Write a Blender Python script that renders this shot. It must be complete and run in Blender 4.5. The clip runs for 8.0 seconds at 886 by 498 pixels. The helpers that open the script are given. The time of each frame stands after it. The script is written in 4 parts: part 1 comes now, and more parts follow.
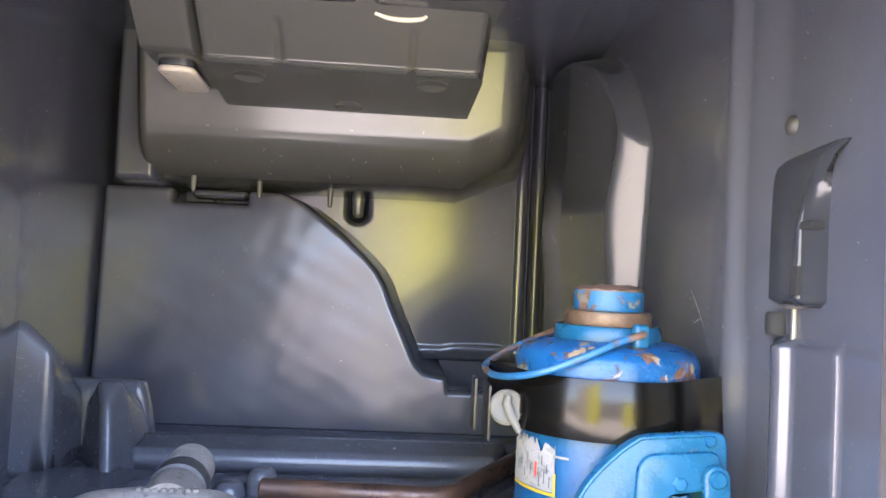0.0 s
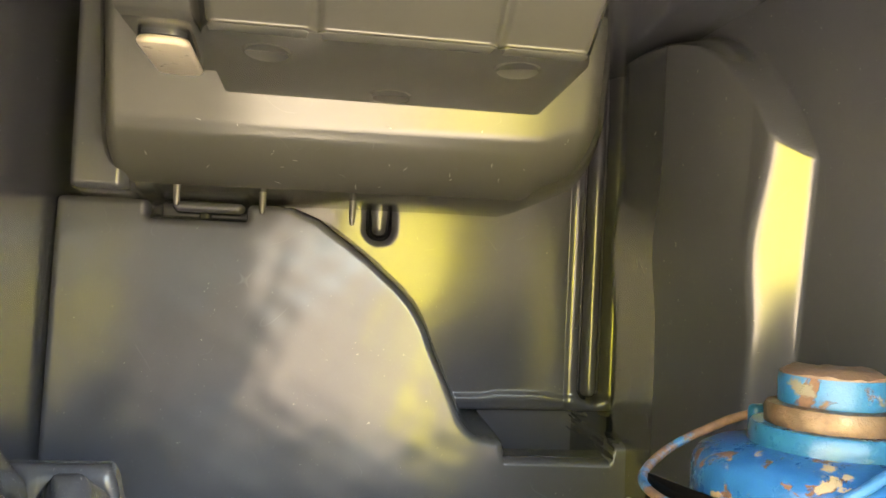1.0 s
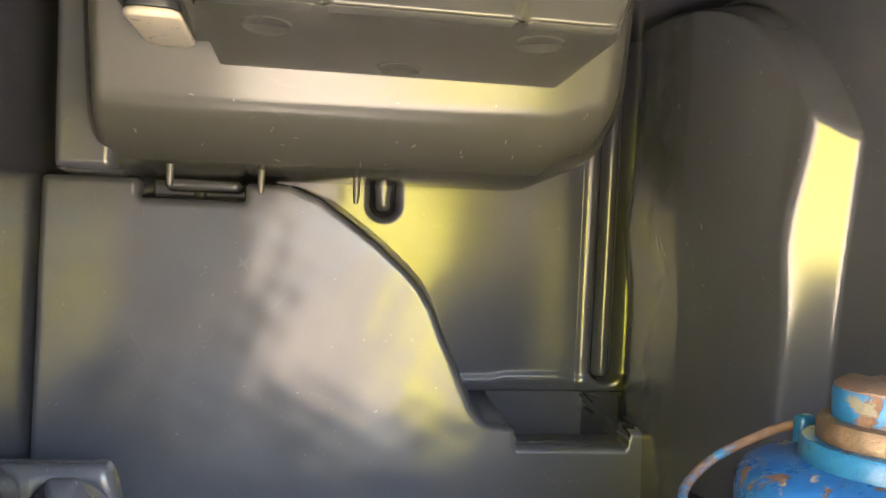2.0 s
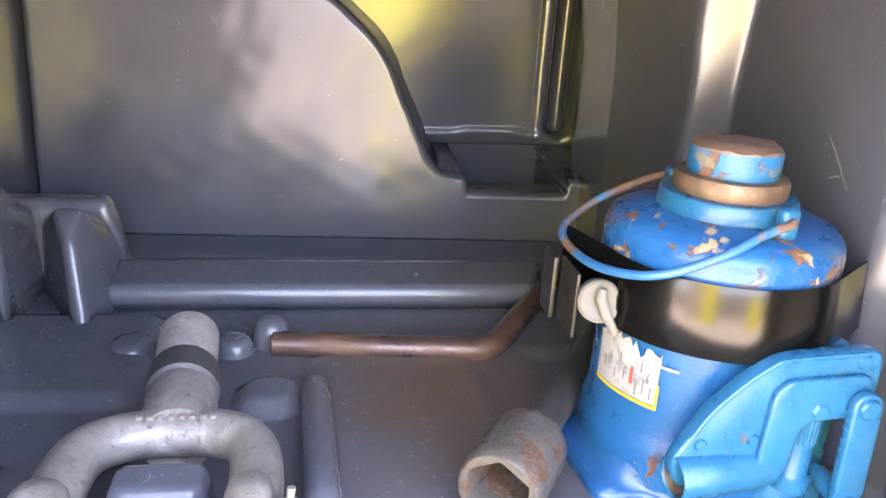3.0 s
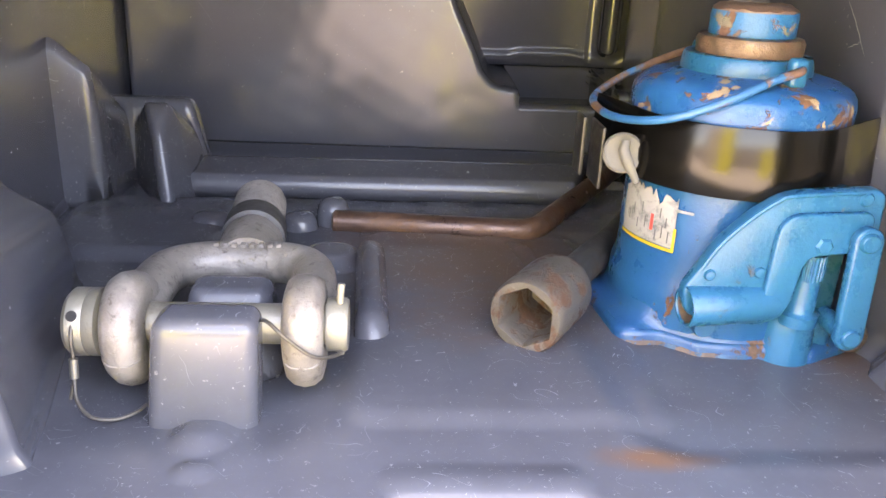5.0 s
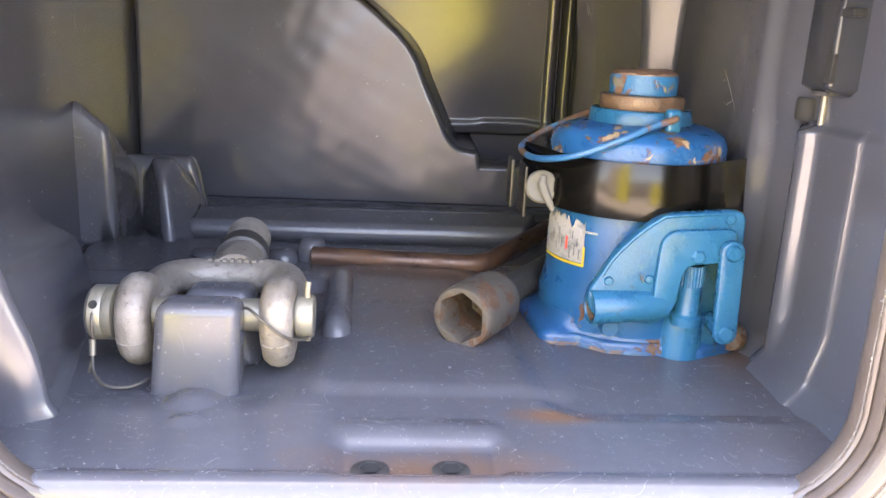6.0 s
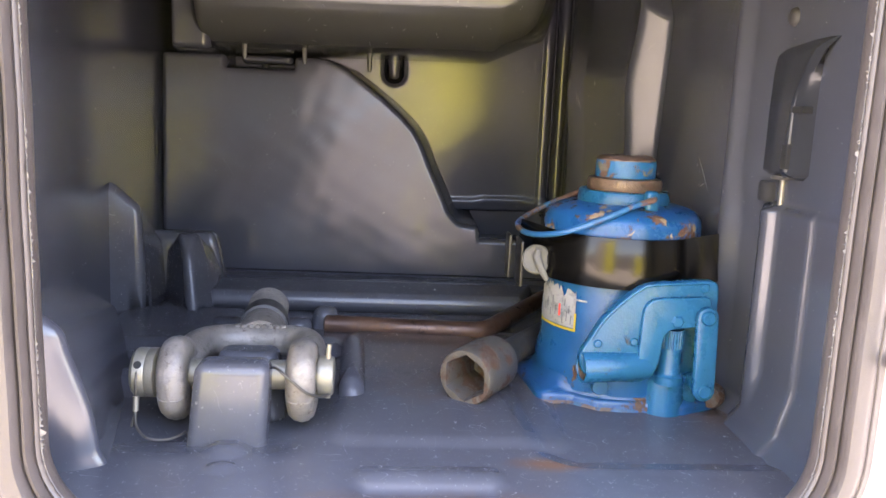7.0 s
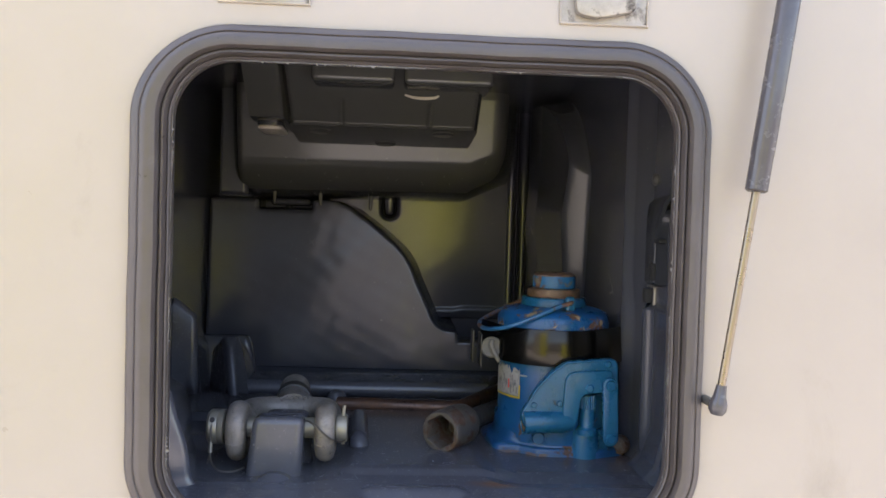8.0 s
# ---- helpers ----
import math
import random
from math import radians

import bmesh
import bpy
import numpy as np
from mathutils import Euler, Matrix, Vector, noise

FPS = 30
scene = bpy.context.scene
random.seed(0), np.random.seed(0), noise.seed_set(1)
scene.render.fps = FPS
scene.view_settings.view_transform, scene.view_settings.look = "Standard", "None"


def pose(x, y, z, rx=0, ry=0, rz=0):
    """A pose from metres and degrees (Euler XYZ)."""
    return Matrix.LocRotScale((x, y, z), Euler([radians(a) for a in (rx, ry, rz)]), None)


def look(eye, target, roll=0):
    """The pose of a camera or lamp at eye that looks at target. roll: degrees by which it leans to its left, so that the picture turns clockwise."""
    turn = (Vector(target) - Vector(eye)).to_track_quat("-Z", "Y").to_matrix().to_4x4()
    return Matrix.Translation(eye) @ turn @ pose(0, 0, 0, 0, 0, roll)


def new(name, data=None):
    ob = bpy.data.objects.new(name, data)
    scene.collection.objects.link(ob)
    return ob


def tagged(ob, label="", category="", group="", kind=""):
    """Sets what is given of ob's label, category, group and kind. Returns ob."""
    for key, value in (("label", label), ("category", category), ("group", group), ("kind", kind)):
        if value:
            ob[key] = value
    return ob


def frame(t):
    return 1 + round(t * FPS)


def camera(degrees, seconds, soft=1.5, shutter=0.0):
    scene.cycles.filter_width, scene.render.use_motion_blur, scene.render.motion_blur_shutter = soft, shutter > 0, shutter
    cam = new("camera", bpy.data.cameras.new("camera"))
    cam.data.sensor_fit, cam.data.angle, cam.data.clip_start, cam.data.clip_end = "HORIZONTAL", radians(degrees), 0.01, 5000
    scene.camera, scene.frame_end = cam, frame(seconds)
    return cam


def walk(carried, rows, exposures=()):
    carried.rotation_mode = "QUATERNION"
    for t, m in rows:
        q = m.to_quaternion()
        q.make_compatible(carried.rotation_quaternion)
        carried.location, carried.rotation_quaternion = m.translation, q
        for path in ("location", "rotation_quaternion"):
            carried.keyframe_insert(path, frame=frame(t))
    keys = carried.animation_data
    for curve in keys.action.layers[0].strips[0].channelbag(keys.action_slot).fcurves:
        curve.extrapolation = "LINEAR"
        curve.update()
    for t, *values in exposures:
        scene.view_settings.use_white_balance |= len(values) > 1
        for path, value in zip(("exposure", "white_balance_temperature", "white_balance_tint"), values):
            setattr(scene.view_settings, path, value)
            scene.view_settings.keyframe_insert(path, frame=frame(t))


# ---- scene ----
from math import cos, pi, sin, sqrt, tan

# ---- camera ----
cam = camera(58.5, 8.0)
PATH = [
    (0, (-0.041, -0.327, 0.202), (0.117, 1.665, 0.262), 2.7),
    (0.5, (-0.076, -0.232, 0.225), (0.139, 1.756, 0.276), 2.8),
    (1, (-0.122, -0.124, 0.239), (0.165, 1.855, 0.281), 2.7),
    (1.2, (-0.138, -0.09, 0.246), (0.178, 1.885, 0.283), 2.7),
    (2.3, (-0.125, -0.085, 0.264), (0.186, 1.879, 0.048), 2.7),
    (2.5, (-0.113, -0.107, 0.263), (0.19, 1.839, -0.088), 3.2),
    (3, (-0.098, -0.163, 0.279), (0.207, 1.693, -0.402), 3.6),
    (3.5, (-0.105, -0.204, 0.262), (0.206, 1.629, -0.474), 3.8),
    (4, (-0.1, -0.218, 0.24), (0.157, 1.615, -0.518), 3.3),
    (4.2, (-0.092, -0.226, 0.235), (0.092, 1.614, -0.526), 2.6),
    (5.3, (-0.076, -0.256, 0.221), (0.045, 1.616, -0.473), 2.4),
    (5.5, (-0.066, -0.278, 0.216), (0.06, 1.614, -0.42), 2.5),
    (6, (-0.057, -0.355, 0.219), (0.069, 1.569, -0.311), 2.5),
    (6.5, (-0.059, -0.398, 0.23), (0.069, 1.555, -0.185), 2.4),
    (7, (-0.068, -0.418, 0.231), (0.062, 1.547, -0.12), 2.4),
    (7.5, (-0.067, -0.545, 0.239), (0.061, 1.449, 0.153), 1.8),
    (8, (-0.067, -0.682, 0.246), (0.064, 1.313, 0.194), 1.7),
]
EXPOSURES = [
    (0.0, 5.36, 6900, 20),
    (0.5, 5.77, 8300, 16),
    (1.0, 5.74, 10900, 7),
    (1.2, 5.62, 10900, 7),
    (2.3, 5.98, 8300, 16),
    (2.5, 6.16, 8000, 19),
    (3.0, 5.90, 8000, 24),
    (4.0, 5.50, 8900, 26),
    (5.5, 5.34, 9300, 22),
    (6.5, 4.95, 7900, 22),
    (7.0, 4.76, 7900, 22),
    (7.5, 3.70, 7400, 24),
    (8.0, 3.00, 7300, 16),
]
walk(cam, [(t, look(eye, target, roll)) for t, eye, target, roll in PATH], EXPOSURES)

# ---- light: soft daylight through the open hatch ----
world = bpy.data.worlds.new("world")
scene.world = world
world.use_nodes = True
wn = world.node_tree.nodes
sky = wn.new("ShaderNodeTexSky")
sky.sky_type = "NISHITA"
sky.sun_disc = False
sky.air_density, sky.dust_density, sky.ozone_density = 1.0, 3.5, 0.8
sky.sun_elevation, sky.sun_rotation = radians(56), radians(-20)
wn["Background"].inputs["Strength"].default_value = 0.15
world.node_tree.links.new(sky.outputs["Color"], wn["Background"].inputs["Color"])

sun_data = bpy.data.lights.new("sun", "SUN")
sun_data.energy, sun_data.angle, sun_data.color = 3.0, radians(0.53), (1.0, 0.96, 0.9)
sun = new("sun", sun_data)
sun.matrix_world = look((2.0, 5.5, 8.7), (0, 0, 0))


# ---- materials ----
def material(name, color, rough=0.5, metal=0.0, vary=0.25, grain=60.0, bump=0.1, fine=900.0,
             second=None, second_at=(0.55, 0.7), second_scale=25.0, second_rough=None, second_metal=0.0,
             third=None, third_at=(0.6, 0.66), third_scale=40.0, scratches=0.0, spec=0.5, rough_vary=0.12,
             streak=(1, 1, 1), depth=0.0015, pit=-0.35, second_detail=8.0, stain=(), scratch_from=0.60, scratch_size=1.0):
    """A worn surface: a base colour that varies, up to two more layers in noise patches, fine relief, scratches."""
    m = bpy.data.materials.new(name)
    m.use_nodes = True
    nt = m.node_tree
    b = nt.nodes["Principled BSDF"]
    coord = nt.nodes.new("ShaderNodeTexCoord")

    def node(kind, **sockets):
        n = nt.nodes.new(kind)
        for k, v in sockets.items():
            key = k.replace("_", " ")
            if isinstance(v, bpy.types.NodeSocket):
                nt.links.new(v, n.inputs[key])
            else:
                n.inputs[key].default_value = v
        return n

    place = node("ShaderNodeMapping", Vector=coord.outputs["Object"], Scale=streak).outputs["Vector"]

    def noise_at(scale, detail=4.0, rough_=0.6, dist=0.0, vec=None):
        return node("ShaderNodeTexNoise", Vector=vec or place, Scale=scale, Detail=detail, Roughness=rough_, Distortion=dist).outputs["Fac"]

    def ramp(fac, lo, hi, out0=0.0, out1=1.0):
        return node("ShaderNodeMapRange", Value=fac, From_Min=lo, From_Max=hi, To_Min=out0, To_Max=out1).outputs["Result"]

    def mix(fac, a, c):
        n = nt.nodes.new("ShaderNodeMix")
        n.data_type = "RGBA"
        for i, v in ((0, fac), (6, a), (7, c)):
            if isinstance(v, bpy.types.NodeSocket):
                nt.links.new(v, n.inputs[i])
            else:
                n.inputs[i].default_value = v if i == 0 else (*v, 1.0)
        return n.outputs[2]

    def mixf(fac, a, c):
        n = nt.nodes.new("ShaderNodeMix")
        for i, v in ((0, fac), (2, a), (3, c)):
            if isinstance(v, bpy.types.NodeSocket):
                nt.links.new(v, n.inputs[i])
            else:
                n.inputs[i].default_value = v
        return n.outputs[0]

    dark = tuple(c * (1 - vary) for c in color)
    light = tuple(min(1.0, c * (1 + vary)) for c in color)
    wide = noise_at(grain * 0.18, 3.0)
    close = noise_at(grain, 6.0, 0.7)
    blend = node("ShaderNodeMath", **{}).outputs["Value"]
    mathn = blend.node
    mathn.operation = "MULTIPLY_ADD"
    nt.links.new(close, mathn.inputs[0])
    mathn.inputs[1].default_value = 0.5
    half = node("ShaderNodeMath")
    half.operation = "MULTIPLY"
    nt.links.new(wide, half.inputs[0])
    half.inputs[1].default_value = 0.5
    nt.links.new(half.outputs[0], mathn.inputs[2])
    col = mix(ramp(blend, 0.35, 0.65), dark, light)
    r = ramp(close, 0.3, 0.7, max(0.02, rough - rough_vary), min(1.0, rough + rough_vary))
    met = metal
    height = noise_at(fine, 3.0)
    relief = ramp(height, 0.0, 1.0, 0.0, bump)
    if second:
        mask = ramp(noise_at(second_scale, second_detail, 0.68 if second_detail > 4 else 0.45, 0.4), *second_at)
        tone = mix(ramp(noise_at(second_scale * 6, 4.0), 0.35, 0.65), tuple(c * 0.6 for c in second), second)
        col = mix(mask, col, tone)
        r = mixf(mask, r, second_rough if second_rough is not None else 0.85)
        met = mixf(mask, metal, second_metal)
        pit_node = node("ShaderNodeMath")
        pit_node.operation = "MULTIPLY_ADD"
        nt.links.new(mask, pit_node.inputs[0])
        pit_node.inputs[1].default_value = pit
        nt.links.new(relief, pit_node.inputs[2])
        relief = pit_node.outputs[0]
    if third:
        mask3 = ramp(noise_at(third_scale, 6.0, 0.6, 0.6), *third_at)
        col = mix(mask3, col, third)
        r = mixf(mask3, r, 0.7)
    for (sx, sy), (rx, ry), tint in stain:
        apart = node("ShaderNodeMapping", Vector=coord.outputs["Object"], Location=(-sx / rx, -sy / ry, 0.0), Scale=(1 / rx, 1 / ry, 0.0))
        dist_ = node("ShaderNodeVectorMath")
        dist_.operation = "LENGTH"
        nt.links.new(apart.outputs["Vector"], dist_.inputs[0])
        wob = node("ShaderNodeMath")
        wob.operation = "MULTIPLY_ADD"
        nt.links.new(noise_at(26.0, 6.0, 0.7, 0.3), wob.inputs[0])
        wob.inputs[1].default_value = 1.3
        nt.links.new(dist_.outputs["Value"], wob.inputs[2])
        near = ramp(wob.outputs[0], 0.85, 1.75, 0.9, 0.0)
        col = mix(near, col, tint)
    if scratches:
        lines = None
        for scale, away, lo in ((11.0, 5.0, scratch_from), (17.0, 7.0, scratch_from), (26.0, 9.0, scratch_from + 0.02), (41.0, 13.0, scratch_from + 0.02)):
            scale = scale * scratch_size
            n = noise_at(scale, 1.0, 0.5, 0.5)
            off = node("ShaderNodeMath")
            off.operation = "SUBTRACT"
            nt.links.new(n, off.inputs[0])
            off.inputs[1].default_value = 0.5
            size = node("ShaderNodeMath")
            size.operation = "ABSOLUTE"
            nt.links.new(off.outputs[0], size.inputs[0])
            s = ramp(size.outputs[0], 0.0, 0.0016, 1.0, 0.0)
            gate = ramp(noise_at(scale * 1.3 + away, 2.0), lo, lo + 0.05)
            g = node("ShaderNodeMath")
            g.operation = "MULTIPLY"
            nt.links.new(s, g.inputs[0])
            nt.links.new(gate, g.inputs[1])
            if lines is None:
                lines = g.outputs[0]
            else:
                mx = node("ShaderNodeMath")
                mx.operation = "MAXIMUM"
                nt.links.new(lines, mx.inputs[0])
                nt.links.new(g.outputs[0], mx.inputs[1])
                lines = mx.outputs[0]
        soft_lines = ramp(lines, 0.0, 1.0, 0.0, scratches)
        col = mix(soft_lines, col, tuple(min(1.0, c * 3 + 0.10) for c in color))
        r = mixf(soft_lines, r, 0.7)
    bp = node("ShaderNodeBump", Height=relief, Strength=0.6, Distance=depth)
    nt.links.new(bp.outputs["Normal"], b.inputs["Normal"])
    nt.links.new(col, b.inputs["Base Color"])
    nt.links.new(r, b.inputs["Roughness"])
    if isinstance(met, bpy.types.NodeSocket):
        nt.links.new(met, b.inputs["Metallic"])
    else:
        b.inputs["Metallic"].default_value = met
    b.inputs["Specular IOR Level"].default_value = spec
    return m


RUST = (0.125, 0.058, 0.032)
plastic = material("liner_plastic", (0.052, 0.055, 0.069), 0.21, vary=0.05, grain=30, bump=0.05, fine=500, scratches=0.08, rough_vary=0.0, depth=0.001, spec=0.72,
                   third=(0.100, 0.098, 0.100), third_at=(0.70, 0.73), third_scale=320)
floor_plastic = material("floor_plastic", (0.067, 0.069, 0.082), 0.26, vary=0.12, grain=45, bump=0.06, fine=500, scratches=0.32, scratch_size=2.6, rough_vary=0.0, depth=0.001, spec=0.48,
                         scratch_from=0.575, third=(0.155, 0.152, 0.155), third_at=(0.665, 0.70), third_scale=380,
                         stain=(((-0.02, 0.30), (0.11, 0.13), (0.090, 0.052, 0.034)), ((-0.04, 0.012), (0.075, 0.022), (0.11, 0.066, 0.045)), ((0.045, 0.066), (0.035, 0.010), (0.12, 0.062, 0.035)), ((0.19, 0.20), (0.03, 0.08), (0.085, 0.05, 0.034))))
# dark plastic of the housing, base warmed to carry the yellow reflected on it
reflection_tinted_plastic = material("reflection_tinted_plastic", (0.060, 0.060, 0.056), 0.22, vary=0.05, grain=30, bump=0.05, fine=500, scratches=0.10, rough_vary=0.0, depth=0.001, spec=0.55)
latch_plastic = material("latch_plastic", (0.026, 0.028, 0.033), 0.22, rough_vary=0.03, vary=0.05, grain=60, bump=0.1)
rubber = material("seal_rubber", (0.060, 0.050, 0.046), 0.38, vary=0.15, grain=50, bump=0.15, fine=900,
                  second=(0.105, 0.094, 0.085), second_at=(0.58, 0.85), second_scale=18, second_rough=0.7)
flock = material("seal_fibre", (0.155, 0.145, 0.135), 0.9, vary=0.5, grain=500, bump=0.6, fine=1500)
cream = material("cream_paint", (0.335, 0.290, 0.240), 0.32, vary=0.03, grain=12, bump=0.02, fine=300, rough_vary=0.05,
                 second=(0.31, 0.262, 0.200), second_at=(0.60, 0.95), second_scale=5, second_rough=0.5)
blue = material("blue_paint", (0.003, 0.067, 0.180), 0.30, vary=0.2, grain=35, bump=0.22, fine=500, rough_vary=0.1, spec=0.38,
                second=RUST, second_at=(0.635, 0.66), second_scale=34, third=(0.55, 0.45, 0.33), third_at=(0.69, 0.70), third_scale=48)
dome_blue = material("worn_blue_paint", (0.003, 0.066, 0.190), 0.30, vary=0.2, grain=35, bump=0.22, fine=500, rough_vary=0.1, spec=0.38,
                     second=RUST, second_at=(0.550, 0.575), second_scale=46, third=(0.27, 0.19, 0.115), third_at=(0.590, 0.612), third_scale=44)
base_blue = material("scuffed_base_paint", (0.004, 0.060, 0.165), 0.36, vary=0.2, grain=35, bump=0.22, fine=500, rough_vary=0.1,
                     second=(0.115, 0.066, 0.046), second_at=(0.56, 0.60), second_scale=48)
saddle_blue = material("scraped_saddle_paint", (0.004, 0.082, 0.19), 0.42, vary=0.2, grain=60, bump=0.3, fine=500, spec=0.38, second=(0.12, 0.062, 0.04), second_at=(0.545, 0.59), second_scale=42,
                       third=(0.12, 0.105, 0.08), third_at=(0.62, 0.66), third_scale=60)
saddle_rust = material("worn_saddle_steel", (0.115, 0.066, 0.048), 0.6, vary=0.35, grain=120, bump=0.6, fine=500, second=(0.006, 0.08, 0.19), second_at=(0.60, 0.63), second_scale=45, second_rough=0.4)
rim_wear = material("worn_primer", (0.105, 0.068, 0.058), 0.55, vary=0.3, grain=120, bump=0.3, second=(0.006, 0.072, 0.165), second_at=(0.46, 0.50), second_scale=60, second_rough=0.4)
pump_blue = material("pump_blue_paint", (0.005, 0.082, 0.170), 0.30, vary=0.2, grain=40, bump=0.18, fine=500, rough_vary=0.1, spec=0.38,
                     second=(0.075, 0.055, 0.045), second_at=(0.64, 0.72), second_scale=55)
bare_blue = material("rusted_blue_paint", (0.010, 0.086, 0.20), 0.45, vary=0.2, grain=60, bump=0.3, fine=500,
                     second=(0.13, 0.068, 0.045), second_at=(0.49, 0.55), second_scale=30)
rust_ring = material("worn_brown_steel", (0.15, 0.10, 0.065), 0.40, metal=0.6, vary=0.35, grain=90, bump=0.3, fine=600,
                     second=(0.13, 0.062, 0.035), second_at=(0.45, 0.65), second_scale=45)
bar_steel = material("brown_oxidised_steel", (0.098, 0.054, 0.040), 0.34, metal=0.5, vary=0.35, grain=80, bump=0.3, fine=500,
                     second=(0.16, 0.07, 0.034), second_at=(0.5, 0.68), second_scale=30)
socket_steel = material("rusted_socket_steel", (0.088, 0.076, 0.066), 0.5, metal=0.3, vary=0.35, grain=90, bump=0.5, fine=450,
                        second=(0.085, 0.038, 0.020), second_at=(0.49, 0.57), second_scale=62, third=(0.15, 0.138, 0.122), third_at=(0.62, 0.70), third_scale=75)
shaft_steel = material("dark_scaled_steel", (0.038, 0.037, 0.036), 0.55, metal=0.4, vary=0.5, grain=120, bump=0.6, fine=500,
                       second=(0.07, 0.046, 0.033), second_at=(0.5, 0.7), second_scale=60)
galvanised = material("galvanised_steel", (0.170, 0.150, 0.134), 0.45, metal=0.25, vary=0.30, grain=160, bump=0.5, fine=500,
                      second=(0.095, 0.076, 0.060), second_at=(0.55, 0.68), second_scale=200, second_rough=0.65, third=(0.26, 0.234, 0.21), third_at=(0.56, 0.66), third_scale=34)
zinc = material("yellowed_zinc", (0.215, 0.20, 0.165), 0.4, metal=0.45, vary=0.16, grain=90, bump=0.25, fine=600,
                second=(0.15, 0.12, 0.08), second_at=(0.58, 0.76), second_scale=50)
strap_steel = material("dull_spring_steel", (0.027, 0.025, 0.022), 0.20, metal=0.9, vary=0.1, grain=50, bump=0.02, rough_vary=0.03,
                       second=(0.030, 0.026, 0.021), second_at=(0.60, 0.95), second_scale=14, second_rough=0.30, second_metal=0.9, pit=0.0, second_detail=2.0)
clip_steel = material("dull_clip_steel", (0.022, 0.021, 0.019), 0.40, metal=0.4, vary=0.2, grain=120, bump=0.1)
bright_steel = material("zinc_plated_steel", (0.22, 0.21, 0.19), 0.45, metal=0.8, vary=0.12, grain=80, bump=0.1)
white_plastic = material("yellowed_white_plastic", (0.105, 0.100, 0.090), 0.6, spec=0.15, vary=0.15, grain=60, bump=0.1)
cable_steel = material("steel_cable", (0.10, 0.09, 0.08), 0.5, metal=0.7, vary=0.3, grain=400, bump=0.5)
black_ring = material("black_rubber", (0.035, 0.033, 0.032), 0.55, vary=0.3, grain=120, bump=0.2)
lens = material("milky_lens_and_notch_glint", (0.50, 0.44, 0.36), 0.35, vary=0.08, grain=60, bump=0.1)
paper = material("torn_paper", (0.23, 0.225, 0.225), 0.7, vary=0.1, grain=80, bump=0.2, second=(0.15, 0.155, 0.165), second_at=(0.50, 0.62), second_scale=80)
ink = material("dark_ink", (0.06, 0.06, 0.07), 0.7, vary=0.2, grain=200)
red_ink = material("red_ink", (0.55, 0.05, 0.04), 0.7, vary=0.2, grain=200)
yellow_ink = material("yellow_ink", (0.36, 0.25, 0.02), 0.6, vary=0.1, grain=200)
grey_ink = material("pale_print", (0.10, 0.103, 0.108), 0.6, vary=0.1, grain=200)
# near-black: painted shade of slots and holes, and the rod guide's own colour
hollow = material("hollow_shade_and_guide_black", (0.012, 0.012, 0.013), 0.8, vary=0.3, grain=60)
strut_black = material("black_strut_paint", (0.06, 0.055, 0.058), 0.22, vary=0.15, grain=60, bump=0.05)
strut_rod = material("polished_rod", (0.24, 0.20, 0.15), 0.32, metal=0.85, vary=0.03, grain=60, bump=0.02)
hinge_metal = material("dirty_hinge_metal", (0.33, 0.30, 0.26), 0.5, metal=0.5, vary=0.3, grain=60, bump=0.3,
                       second=(0.09, 0.075, 0.06), second_at=(0.52, 0.62), second_scale=40)
asphalt = material("worn_asphalt_yard", (0.25, 0.246, 0.25), 0.85, vary=0.25, grain=30, bump=0.6, fine=120)
# yellow and white of the unseen cards that the glossy plastic reflects
yellow_paint = material("yellow_card", (0.30, 0.31, 0.025), 0.5, vary=0.05, grain=6, bump=0.05)
white_paint = material("white_card", (0.19, 0.18, 0.17), 0.6, vary=0.06, grain=6, bump=0.05)
# dull grey of the added wall that hides the low sky
grey_wall = material("sky_block_grey", (0.09, 0.087, 0.10), 0.7, vary=0.06, grain=4, bump=0.05)



# ---- builders ----
ORIGIN = {}


def thing(name, at, label, category, group="", kind=""):
    ob = new(name)
    ob.location = at
    ob.empty_display_size = 0.02
    ORIGIN[ob] = Vector(at)
    return tagged(ob, label, category, group, kind)


def link(name, me, mat, parent=None, label="", smooth=40):
    me.materials.append(mat)
    if smooth:
        me.shade_smooth()
        me.set_sharp_from_angle(angle=radians(smooth))
    ob = new(name, me)
    if parent:
        o = ORIGIN.get(parent, Vector((0, 0, 0)))
        me.transform(Matrix.Translation(-o))
        ob.parent = parent
        ORIGIN[ob] = o
    if label:
        tagged(ob, label)
    return ob


def part(name, bm, mat, parent=None, label="", smooth=40):
    """One mesh object, its vertices given in the world, under a thing or part."""
    bmesh.ops.recalc_face_normals(bm, faces=bm.faces)
    me = bpy.data.meshes.new(name)
    bm.to_mesh(me)
    bm.free()
    return link(name, me, mat, parent, label, smooth)


def sheet(name, f, u, v, step, mat, parent=None, label="", thick=0.004, flip=False):
    """A moulded skin: f gives x, y, z over a fine grid of u and v."""
    nu, nv = int(round((u[1] - u[0]) / step)) + 1, int(round((v[1] - v[0]) / step)) + 1
    uu, vv = np.meshgrid(np.linspace(*u, nu), np.linspace(*v, nv), indexing="ij")
    x, y, z = f(uu, vv)
    pts = np.stack([x, y, z], -1).reshape(-1, 3)
    i = (np.arange(nu - 1)[:, None] * nv + np.arange(nv - 1)[None, :]).ravel()
    quads = np.stack([i, i + nv, i + nv + 1, i + 1], -1)
    if flip:
        quads = quads[:, ::-1]
    me = bpy.data.meshes.new(name)
    me.from_pydata(pts.tolist(), [], quads.tolist())
    ob = link(name, me, mat, parent, label, 0)
    me.shade_smooth()
